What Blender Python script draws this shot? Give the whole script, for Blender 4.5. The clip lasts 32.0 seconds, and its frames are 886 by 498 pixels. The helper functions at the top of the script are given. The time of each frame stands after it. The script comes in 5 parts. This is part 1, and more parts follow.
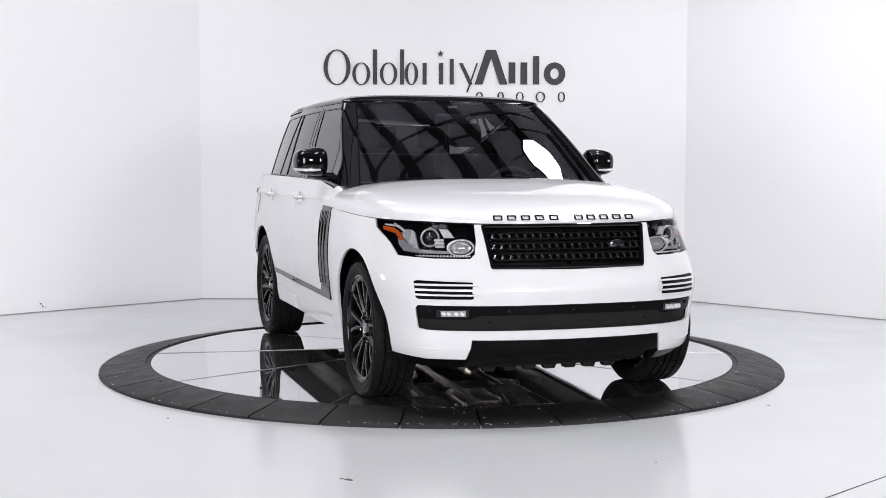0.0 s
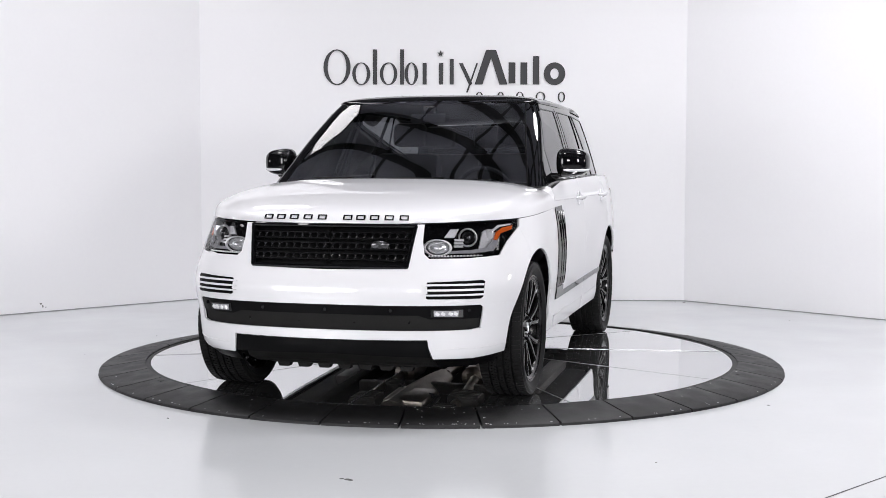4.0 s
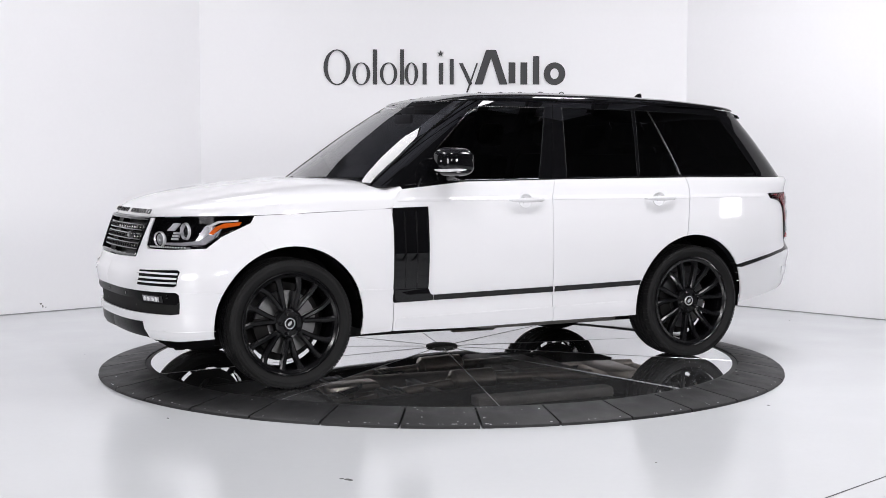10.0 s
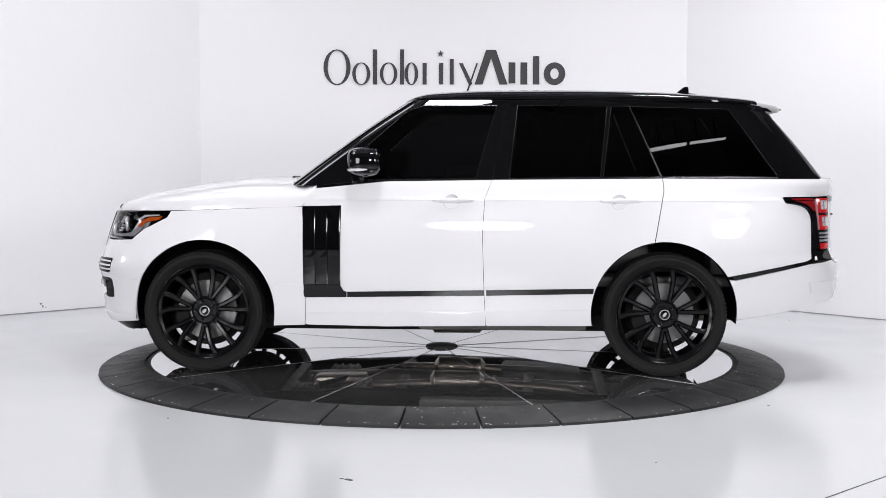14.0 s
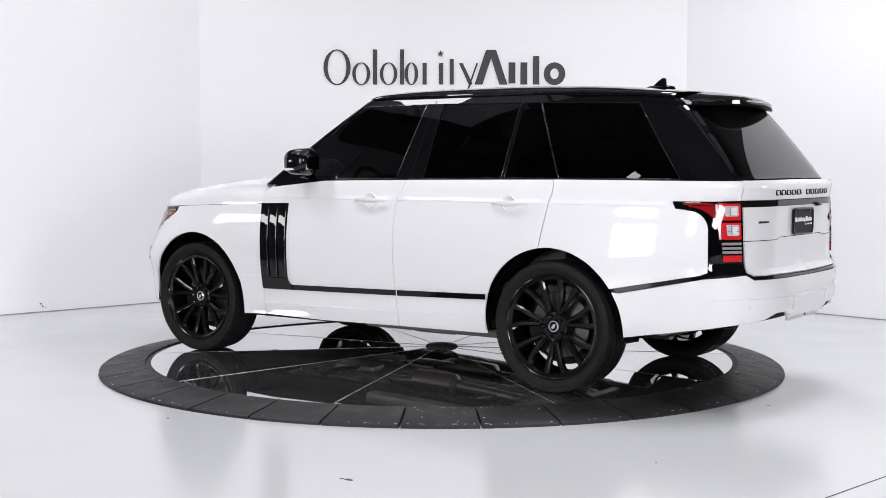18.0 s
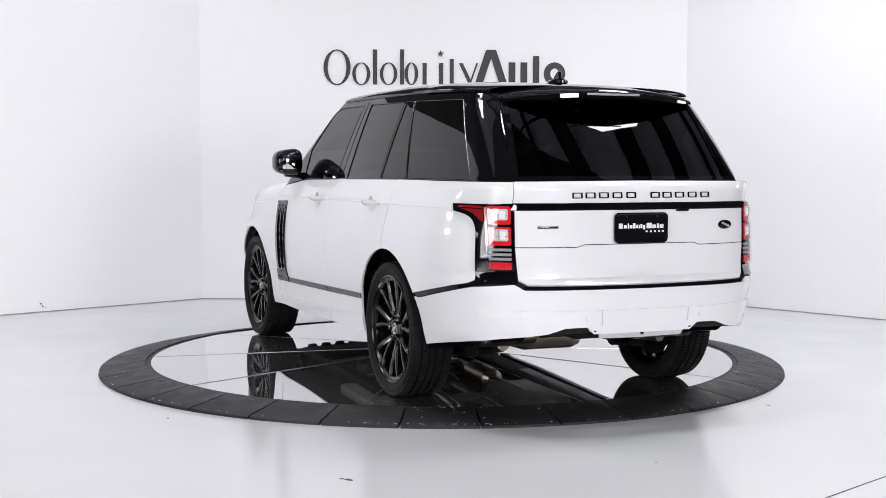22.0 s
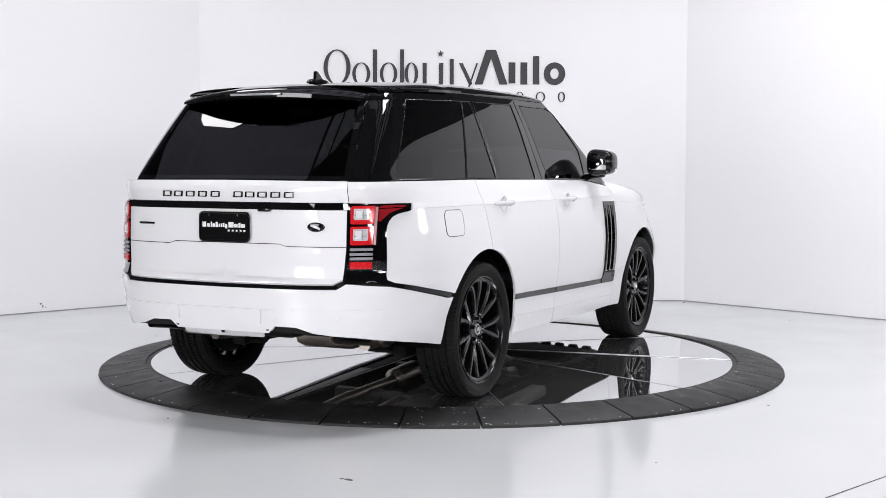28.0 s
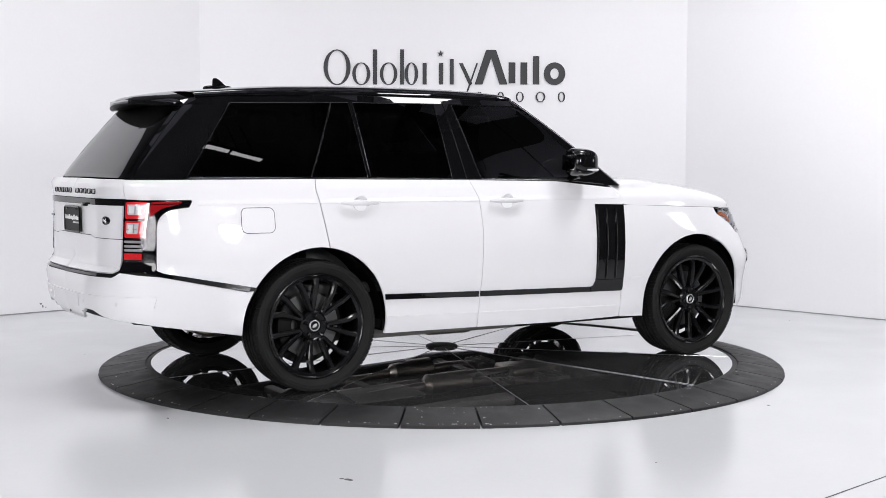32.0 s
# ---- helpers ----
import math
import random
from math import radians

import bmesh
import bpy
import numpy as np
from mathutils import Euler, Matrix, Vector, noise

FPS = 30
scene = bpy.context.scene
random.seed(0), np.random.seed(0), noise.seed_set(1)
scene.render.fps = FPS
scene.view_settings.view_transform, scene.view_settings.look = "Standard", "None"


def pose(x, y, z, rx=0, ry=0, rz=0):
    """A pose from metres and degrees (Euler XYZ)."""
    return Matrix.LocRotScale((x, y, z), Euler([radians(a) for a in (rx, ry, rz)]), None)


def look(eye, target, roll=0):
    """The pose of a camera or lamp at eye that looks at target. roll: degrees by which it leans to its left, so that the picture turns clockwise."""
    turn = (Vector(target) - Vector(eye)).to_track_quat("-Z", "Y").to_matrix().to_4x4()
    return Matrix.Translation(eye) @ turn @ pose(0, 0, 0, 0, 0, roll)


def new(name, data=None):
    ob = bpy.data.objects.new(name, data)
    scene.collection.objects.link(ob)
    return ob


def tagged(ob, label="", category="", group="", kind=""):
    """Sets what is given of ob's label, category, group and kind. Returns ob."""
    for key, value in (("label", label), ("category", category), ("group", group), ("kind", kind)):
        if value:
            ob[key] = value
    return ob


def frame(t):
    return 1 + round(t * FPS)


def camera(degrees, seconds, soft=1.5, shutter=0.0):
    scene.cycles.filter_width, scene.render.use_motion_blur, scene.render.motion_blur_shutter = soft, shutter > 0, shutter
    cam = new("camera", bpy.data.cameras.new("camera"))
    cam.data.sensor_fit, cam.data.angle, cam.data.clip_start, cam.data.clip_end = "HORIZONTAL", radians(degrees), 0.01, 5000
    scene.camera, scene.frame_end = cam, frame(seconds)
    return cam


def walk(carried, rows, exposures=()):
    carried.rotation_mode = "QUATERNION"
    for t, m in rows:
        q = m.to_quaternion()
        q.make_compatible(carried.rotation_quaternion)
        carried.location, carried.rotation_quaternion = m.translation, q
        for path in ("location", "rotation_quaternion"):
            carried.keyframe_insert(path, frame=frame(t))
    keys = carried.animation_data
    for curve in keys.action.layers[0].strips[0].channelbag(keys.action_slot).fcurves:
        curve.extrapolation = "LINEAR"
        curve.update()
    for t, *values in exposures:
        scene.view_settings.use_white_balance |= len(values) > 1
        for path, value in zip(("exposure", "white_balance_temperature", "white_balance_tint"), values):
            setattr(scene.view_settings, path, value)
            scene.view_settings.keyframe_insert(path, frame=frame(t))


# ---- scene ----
from mathutils import geometry

DISC_Z = 0.061                      # top of the turning disc above the floor
cam = camera(37.91, 32.0, 0.55)
EYE = (0.0, -9.028, 1.385)
AIM = (0.0088, 0.9505, 0.7304)
walk(cam, [(0.0, look(EYE, AIM, 0.096)), (32.0, look(EYE, AIM, 0.096))], [(0.0, -0.40), (32.0, -0.40)])

# turn of the table, seconds and degrees
TURN = [(0, -71.79), (1, -79.65), (2, -87.77), (3, -96.48), (3.5, -100.82), (5.5, -116.47), (6, -120.07), (7, -127.74),
        (8, -135.89), (9, -144.36), (10, -152.85), (11, -161.11), (12, -168.87), (13, -176.19), (14, -183.38), (14.5, -186.97),
        (16.5, -202.92), (17, -207.16), (18, -215.55), (19, -223.72), (20, -231.64), (21, -239.18), (22, -246.76), (23, -254.73),
        (24, -262.76), (25, -271.25), (25.5, -275.75), (27.5, -292.48), (28, -296.12), (29, -303.64), (30, -311.65), (31, -319.96),
        (32, -328.09)]

# ---------------------------------------------------------------- world
world = bpy.data.worlds.new("studio_world")
world.use_nodes = True
world.node_tree.nodes["Background"].inputs[0].default_value = (0.9, 0.95, 1.0, 1)
world.node_tree.nodes["Background"].inputs[1].default_value = 0.05
scene.world = world


# ---------------------------------------------------------------- materials
def material(name, color, rough=0.5, metal=0.0, spread=0.0, scale=8.0, bump=0.0, bump_scale=60.0, coat=0.0,
             coat_rough=0.03, rough_spread=0.0, fine=0.0, fine_scale=120.0, ior=1.5, spec=0.5, coat_ior=1.5):
    """A principled material with two scales of tone variation, uneven gloss and a fine relief."""
    m = bpy.data.materials.new(name)
    m.use_nodes = True
    nt = m.node_tree
    b = nt.nodes["Principled BSDF"]
    b.inputs["Base Color"].default_value = (*color, 1)
    b.inputs["Roughness"].default_value = rough
    b.inputs["Metallic"].default_value = metal
    b.inputs["Coat Weight"].default_value = coat
    b.inputs["Coat Roughness"].default_value = coat_rough
    b.inputs["Coat IOR"].default_value = coat_ior
    b.inputs["IOR"].default_value = ior
    b.inputs["Specular IOR Level"].default_value = spec
    tc = nt.nodes.new("ShaderNodeTexCoord")

    def noise_at(s, detail=4.0):
        n = nt.nodes.new("ShaderNodeTexNoise")
        n.inputs["Scale"].default_value = s
        n.inputs["Detail"].default_value = detail
        nt.links.new(tc.outputs["Object"], n.inputs["Vector"])
        return n
    if spread or fine:
        big = noise_at(scale)
        small = noise_at(fine_scale, 2.0)
        mix = nt.nodes.new("ShaderNodeMath")
        mix.operation = "MULTIPLY_ADD"
        nt.links.new(big.outputs["Fac"], mix.inputs[0])
        mix.inputs[1].default_value = 2 * spread
        mix.inputs[2].default_value = 1.0 - spread
        mix2 = nt.nodes.new("ShaderNodeMath")
        mix2.operation = "MULTIPLY_ADD"
        nt.links.new(small.outputs["Fac"], mix2.inputs[0])
        mix2.inputs[1].default_value = 2 * fine
        nt.links.new(mix.outputs[0], mix2.inputs[2])
        sc = nt.nodes.new("ShaderNodeVectorMath")
        sc.operation = "SCALE"
        sc.inputs[0].default_value = color
        nt.links.new(mix2.outputs[0], sc.inputs["Scale"])
        nt.links.new(sc.outputs[0], b.inputs["Base Color"])
    if rough_spread:
        n = noise_at(scale * 1.7)
        r = nt.nodes.new("ShaderNodeMapRange")
        r.inputs["To Min"].default_value = max(rough - rough_spread, 0.0)
        r.inputs["To Max"].default_value = rough + rough_spread
        nt.links.new(n.outputs["Fac"], r.inputs["Value"])
        nt.links.new(r.outputs[0], b.inputs["Roughness"])
    if bump:
        n = noise_at(bump_scale, 3.0)
        bp = nt.nodes.new("ShaderNodeBump")
        bp.inputs["Strength"].default_value = bump
        bp.inputs["Distance"].default_value = 0.002
        nt.links.new(n.outputs["Fac"], bp.inputs["Height"])
        nt.links.new(bp.outputs[0], b.inputs["Normal"])
    return m


def glass(name, tint, rough=0.0, ior=1.5):
    """Tinted sheet glass: clear transmission under a Fresnel gloss."""
    m = bpy.data.materials.new(name)
    m.use_nodes = True
    nt = m.node_tree
    nt.nodes.remove(nt.nodes["Principled BSDF"])
    tr = nt.nodes.new("ShaderNodeBsdfTransparent")
    tr.inputs[0].default_value = (*tint, 1)
    gl = nt.nodes.new("ShaderNodeBsdfGlossy")
    gl.inputs["Color"].default_value = (1, 1, 1, 1)
    gl.inputs["Roughness"].default_value = rough
    fr = nt.nodes.new("ShaderNodeFresnel")
    fr.inputs[0].default_value = ior
    mx = nt.nodes.new("ShaderNodeMixShader")
    nt.links.new(fr.outputs[0], mx.inputs[0])
    nt.links.new(tr.outputs[0], mx.inputs[1])
    nt.links.new(gl.outputs[0], mx.inputs[2])
    nt.links.new(mx.outputs[0], nt.nodes["Material Output"].inputs[0])
    return m


def glow(name, color, strength):
    m = bpy.data.materials.new(name)
    m.use_nodes = True
    nt = m.node_tree
    b = nt.nodes["Principled BSDF"]
    b.inputs["Base Color"].default_value = (0.8, 0.8, 0.8, 1)
    b.inputs["Emission Color"].default_value = (*color, 1)
    b.inputs["Emission Strength"].default_value = strength
    return m


M_WALL = material("wall_paint", (0.87, 0.868, 0.88), 0.7, spread=0.015, scale=0.6, fine=0.01, fine_scale=30, bump=0.06, bump_scale=90)
M_FLOOR = material("epoxy_floor", (0.62, 0.635, 0.645), 0.16, spread=0.05, scale=0.8, fine=0.015, fine_scale=25, rough_spread=0.07, bump=0.03, bump_scale=14)
M_CEIL = material("ceiling_deck", (0.72, 0.74, 0.84), 0.7, spread=0.15, scale=1.2, fine=0.05)
M_BEAM = material("black_steel", (0.02, 0.02, 0.022), 0.5, spread=0.2, scale=3)
M_CURTAIN = material("dark_back_wall", (0.05, 0.05, 0.055), 0.85, spread=0.2, scale=2)
M_RUBBER = material("black_rubber", (0.0115, 0.0115, 0.012), 0.5, spread=0.8, scale=4.5, fine=0.25, fine_scale=45, rough_spread=0.2, bump=0.25, bump_scale=220, spec=0.3)
M_MIRROR = material("polished_steel", (0.82, 0.83, 0.84), 0.02, metal=0.975, spread=0.03, scale=2, bump=0.012, bump_scale=3.0)
M_BRUSHED = material("brushed_steel", (0.45, 0.45, 0.46), 0.42, metal=1.0, spread=0.25, scale=30)
M_GAP = material("grey_sealant", (0.30, 0.30, 0.31), 0.7, spread=0.5, scale=5)
M_SEAM = material("dark_joint", (0.03, 0.03, 0.03), 0.6, spread=0.2)
M_WHITE = material("white_car_paint", (0.735, 0.735, 0.75), 0.4, coat=1.0, coat_rough=0.02, spread=0.006, scale=3, bump=0.01, bump_scale=300)
M_BLACK = material("gloss_black_paint", (0.003, 0.003, 0.0035), 0.4, coat=1.0, coat_rough=0.012, spread=0.1, scale=5, spec=0.0, coat_ior=1.45)
M_GRILLE = material("gloss_black_grille", (0.004, 0.004, 0.0045), 0.3, coat=1.0, coat_rough=0.03, spread=0.1, scale=30, spec=0.05, coat_ior=1.5)
M_TRIM = material("satin_black_plastic", (0.0038, 0.0038, 0.0042), 0.3, spread=0.15, scale=12, bump=0.08, bump_scale=400, spec=0.05)
M_UNDER = material("underbody_black", (0.0105, 0.0102, 0.010), 0.75, spread=0.4, scale=6, fine=0.2, spec=0.15)
M_LINER = material("arch_liner_felt", (0.0045, 0.0045, 0.0048), 0.9, spread=0.3, scale=20, fine=0.2, bump=0.2, bump_scale=200, spec=0.03)
M_SHIELD = material("dusty_heat_shield", (0.085, 0.080, 0.074), 0.55, spread=0.5, scale=8, fine=0.2, bump=0.2, bump_scale=40)
M_TYRE = material("tyre_rubber", (0.0085, 0.0085, 0.0086), 0.6, spread=0.3, scale=9, fine=0.15, bump=0.12, bump_scale=300, spec=0.14)
M_RIM = material("black_wheel_paint", (0.0025, 0.0025, 0.003), 0.4, coat=0.8, coat_rough=0.17, spread=0.15, scale=14, spec=0.03, coat_ior=1.42)
M_STEEL = material("brake_steel", (0.16, 0.16, 0.16), 0.35, metal=1.0, spread=0.2, scale=20, fine=0.1)
M_EXH = material("exhaust_steel", (0.30, 0.265, 0.23), 0.34, metal=1.0, spread=0.3, scale=9, fine=0.15)
M_CHROME = material("chrome", (0.85, 0.85, 0.86), 0.06, metal=1.0, spread=0.03)
M_SILVER = material("silver_badge", (0.58, 0.59, 0.60), 0.25, metal=0.6, spread=0.1, scale=40)
M_BARE = material("bare_grey_plate", (0.48, 0.48, 0.49), 0.4, spread=0.2, scale=20, fine=0.1)
M_GREYCHROME = material("dark_chrome", (0.10, 0.10, 0.105), 0.25, metal=1.0, spread=0.1, scale=30)
M_LEATHER = material("black_leather", (0.020, 0.020, 0.021), 0.5, spread=0.2, scale=14, bump=0.2, bump_scale=260)
M_DASH = material("dash_plastic", (0.05, 0.05, 0.054), 0.6, spread=0.2, scale=16, bump=0.1, bump_scale=300)
M_SIGN = material("charcoal_sign_paint", (0.030, 0.030, 0.033), 0.5, spread=0.08, scale=9)
M_RED = material("red_lamp_plastic", (0.72, 0.016, 0.022), 0.12, coat=1.0, spread=0.12, scale=40)
M_DARKRED = material("dark_red_lamp_plastic", (0.36, 0.008, 0.012), 0.12, coat=1.0, spread=0.15, scale=40)
M_PINK = material("pale_red_lamp_plastic", (0.80, 0.42, 0.44), 0.12, metal=0.2, coat=1.0, spread=0.2, scale=60)
M_AMBER = material("amber_lamp_plastic", (0.68, 0.115, 0.010), 0.15, coat=1.0, spread=0.1, scale=40)
# Clear plastic and chrome lamp parts; lit brightness is put into the pale colour.
M_LITCLEAR = material("clear_lamp_plastic", (0.84, 0.84, 0.86), 0.1, metal=0.25, coat=1.0, spread=0.15, scale=60)
M_SMOKE = material("smoked_lamp_plastic", (0.34, 0.34, 0.36), 0.12, coat=1.0, spread=0.2, scale=50)
M_PLATEW = material("white_plate_print", (0.8, 0.8, 0.8), 0.4, spread=0.03)
M_DUST = material("floor_debris", (0.10, 0.10, 0.095), 0.8, spread=0.3, scale=40)
M_WIND = glass("windscreen_glass", (0.56, 0.58, 0.62), ior=1.7)
M_TINT = glass("tinted_glass", (0.018, 0.018, 0.020), ior=1.36)
M_FRONT = glass("front_side_glass", (0.058, 0.058, 0.062), ior=1.36)
M_LENS = glass("lamp_lens", (0.93, 0.93, 0.94), ior=1.2)


# ---------------------------------------------------------------- mesh helpers
def part(name, bm, mat, parent=None, label="", angle=32):
    """Links a bmesh as one mesh object, smooth but for edges sharper than the angle."""
    me = bpy.data.meshes.new(name)
    bm.to_mesh(me)
    bm.free()
    for p in me.polygons:
        p.use_smooth = True
    me.set_sharp_from_angle(angle=radians(angle))
    me.materials.append(mat)
    ob = new(name, me)
    ob.parent = parent
    if label:
        ob["label"] = label
    return ob


def again(ob, m, parent):
    """Another object on the same mesh."""
    o = new(ob.name.split(".")[0], ob.data)
    o.parent = parent
    o.matrix_basis = m
    if "label" in ob:
        o["label"] = ob["label"]
    return o


def box(bm, x0, x1, y0, y1, z0, z1, bevel=0.0, m=None):
    """A box, its edges rounded by bevel, added to bm."""
    t = bmesh.new()
    bmesh.ops.create_cube(t, size=1.0)
    for v in t.verts:
        v.co = Vector((x0 + (v.co.x + 0.5) * (x1 - x0), y0 + (v.co.y + 0.5) * (y1 - y0), z0 + (v.co.z + 0.5) * (z1 - z0)))
    if bevel:
        bmesh.ops.bevel(t, geom=t.edges[:], offset=bevel, segments=2, profile=0.5, affect="EDGES")
    if m:
        t.transform(m)
    merge(bm, t)
    return bm


def merge(bm, t):
    me = bpy.data.meshes.new("tmp")
    t.to_mesh(me)
    t.free()
    bm.from_mesh(me)
    bpy.data.meshes.remove(me)


def lathe(bm, profile, n=48, axis="y", m=None, a0=0.0, a1=360.0):
    """Turns a profile of (radius, height) round an axis."""
    t = bmesh.new()
    full = abs(a1 - a0) >= 360
    cols = n if full else n + 1
    rings = []
    for i in range(cols):
        a = radians(a0 + (a1 - a0) * i / n)
        c, s = math.cos(a), math.sin(a)
        rings.append([t.verts.new((r * c, h, r * s) if axis == "y" else ((r * c, r * s, h) if axis == "z" else (h, r * c, r * s)))
                      for r, h in profile])
    for i in range(n):
        a, b = rings[i], rings[(i + 1) % cols]
        for k in range(len(profile) - 1):
            t.faces.new((a[k], a[k + 1], b[k + 1], b[k]))
    bmesh.ops.remove_doubles(t, verts=t.verts[:], dist=1e-6)
    bmesh.ops.recalc_face_normals(t, faces=t.faces[:])
    if m:
        t.transform(m)
    merge(bm, t)
    return bm


def prism(bm, pts, depth, m=None, bevel=0.0):
    """A flat outline of (x, z) points given depth along y, centred."""
    t = bmesh.new()
    vs = [t.verts.new((x, -depth / 2, z)) for x, z in pts]
    f = t.faces.new(vs)
    r = bmesh.ops.extrude_face_region(t, geom=[f])
    for e in r["geom"]:
        if isinstance(e, bmesh.types.BMVert):
            e.co.y += depth
    bmesh.ops.recalc_face_normals(t, faces=t.faces[:])
    if bevel:
        bmesh.ops.bevel(t, geom=t.edges[:], offset=bevel, segments=1, profile=0.5, affect="EDGES")
    if m:
        t.transform(m)
    merge(bm, t)
    return bm


def tube(bm, pts, r, n=10, m=None, flat=1.0):
    """A round bar along a line of points; r may be a list."""
    t = bmesh.new()
    pts = [Vector(p) for p in pts]
    rs = r if isinstance(r, (list, tuple)) else [r] * len(pts)
    rings = []
    side = None
    for i, p in enumerate(pts):
        d = (pts[min(i + 1, len(pts) - 1)] - pts[max(i - 1, 0)]).normalized()
        if side is None:
            side = d.orthogonal().normalized()
        side = (side - d * side.dot(d)).normalized()
        up = d.cross(side)
        rings.append([t.verts.new(p + rs[i] * (math.cos(a) * side + flat * math.sin(a) * up))
                      for a in (2 * math.pi * k / n for k in range(n))])
    for a, b in zip(rings, rings[1:]):
        for k in range(n):
            t.faces.new((a[k], a[(k + 1) % n], b[(k + 1) % n], b[k]))
    t.faces.new(rings[0][::-1])
    t.faces.new(rings[-1])
    bmesh.ops.recalc_face_normals(t, faces=t.faces[:])
    if m:
        t.transform(m)
    merge(bm, t)
    return bm


def curve_of(table):
    """A smooth function through (position, value) pairs, with no overshoot."""
    xs = [a for a, _ in table]
    ys = [b for _, b in table]
    n = len(xs)
    d = [(ys[i + 1] - ys[i]) / (xs[i + 1] - xs[i]) for i in range(n - 1)]
    t = [d[0]] + [0.0 if d[i - 1] * d[i] <= 0 else 2 * d[i - 1] * d[i] / (d[i - 1] + d[i]) for i in range(1, n - 1)] + [d[-1]]

    def f(x):
        if x <= xs[0]:
            return ys[0] + t[0] * (x - xs[0])
        if x >= xs[-1]:
            return ys[-1] + t[-1] * (x - xs[-1])
        i = 0
        while x > xs[i + 1]:
            i += 1
        h = xs[i + 1] - xs[i]
        s = (x - xs[i]) / h
        return ((2 * s ** 3 - 3 * s * s + 1) * ys[i] + (s ** 3 - 2 * s * s + s) * h * t[i]
                + (-2 * s ** 3 + 3 * s * s) * ys[i + 1] + (s ** 3 - s * s) * h * t[i + 1])
    return f


class Shell:
    """A body skin: at each height a plan outline of a rounded nose, straight flanks and a rounded tail.
    u runs 0 (nose centre) to 1, along the flank to 2, and to 3 (tail centre); past the ends it is mirrored."""

    def __init__(self, nose, tail, width, front_reach, rear_reach, nf, nr, taper=(0.0, -1.0, 0.0), flares=(), crown=0.0):
        self.taper, self.flares, self.crown = taper, flares, crown
        self.nose, self.tail, self.width = curve_of(nose), curve_of(tail), curve_of(width)
        self.fr, self.rr, self.nf, self.nr = curve_of(front_reach), rear_reach, nf, curve_of(nr)

    def ends(self, z):
        return self.nose(z), self.nose(z) - self.fr(z), self.tail(z) + self.rr, self.tail(z), self.width(z)

    def at(self, u, z):
        v = self.plain(u, z)
        if self.flares and abs(v.y) > 0.5:
            v.y += math.copysign(sum(k * math.exp(-((v.x - x) / sx) ** 2 - ((z - zz) / sz) ** 2) for x, zz, sx, sz, k in self.flares), v.y)
        return v

    def plain(self, u, z):
        s = 1.0
        if u < 0:
            u, s = -u, -1.0
        if u > 3:
            u, s = 6 - u, -s
        xf, a, b, xr, w = self.ends(z)
        if u <= 1:
            psi = u * math.pi / 2
            c, q = math.cos(psi), math.sin(psi)
            r = (abs(c) ** self.nf + q ** self.nf) ** (-1 / self.nf)
            return Vector((a + (xf - a) * r * c, s * w * r * q, z))
        if u <= 2:
            x = a + (b - a) * (u - 1)
            return Vector((x, s * w * self.narrow(x), z))
        psi = (3 - u) * math.pi / 2
        c, q = math.cos(psi), math.sin(psi)
        n = self.nr(z)
        r = (abs(c) ** n + q ** n) ** (-1 / n)
        x = b + (xr - b) * r * c
        return Vector((x - self.crown * (1 - min(1.0, r * q) ** 2), s * w * r * q * self.narrow(x), z))

    def narrow(self, x):
        """The flanks draw in towards the tail."""
        x0, x1, k = self.taper
        return 1 - k * max(0.0, (x0 - x) / (x0 - x1)) ** 2

    def normal(self, u, z):
        e = 0.004
        du = self.at(u + e, z) - self.at(u - e, z)
        dz = self.at(u, z + e) - self.at(u, z - e)
        return dz.cross(du).normalized() * -1.0

    def side(self, x, z):
        """u of the flank at x."""
        xf, a, b, xr, w = self.ends(z)
        if x > a:
            k = min((x - a) / (xf - a), 1.0)
            return math.atan2((1 - k ** self.nf) ** (1 / self.nf), k) * 2 / math.pi
        if x >= b:
            return 1 + (a - x) / (a - b)
        k, n = min((b - x) / (b - xr), 1.0), self.nr(z)
        return 3 - math.atan2((1 - k ** n) ** (1 / n), k) * 2 / math.pi

    def front(self, y, z):
        w = self.width(z)
        k = min(abs(y) / w, 1.0)
        u = math.atan2(k, (1 - k ** self.nf) ** (1 / self.nf)) * 2 / math.pi
        return u if y >= 0 else -u

    def rear(self, y, z):
        w = self.width(z) * self.narrow(self.tail(z) + 0.1)
        k = min(abs(y) / w, 1.0)
        n = self.nr(z)
        u = 3 - math.atan2(k, (1 - k ** n) ** (1 / n)) * 2 / math.pi
        return u if y >= 0 else 6 - u

    def uv(self, q):
        kind, a, z = q
        return {"s": self.side, "f": self.front, "r": self.rear}[kind](a, z), z


def between(shell, a, b, step=0.05):
    """(u, z) along the way from a to b, without b: straight in plan where both are given alike."""
    (u0, z0), (u1, z1) = shell.uv(a), shell.uv(b)
    n = max(1, int(max(abs(u1 - u0) / step, abs(z1 - z0) / step)))
    if a[0] == b[0]:
        return [shell.uv((a[0], a[1] + (b[1] - a[1]) * k / n, a[2] + (b[2] - a[2]) * k / n)) for k in range(n)]
    return [(u0 + (u1 - u0) * k / n, z0 + (z1 - z0) * k / n) for k in range(n)]


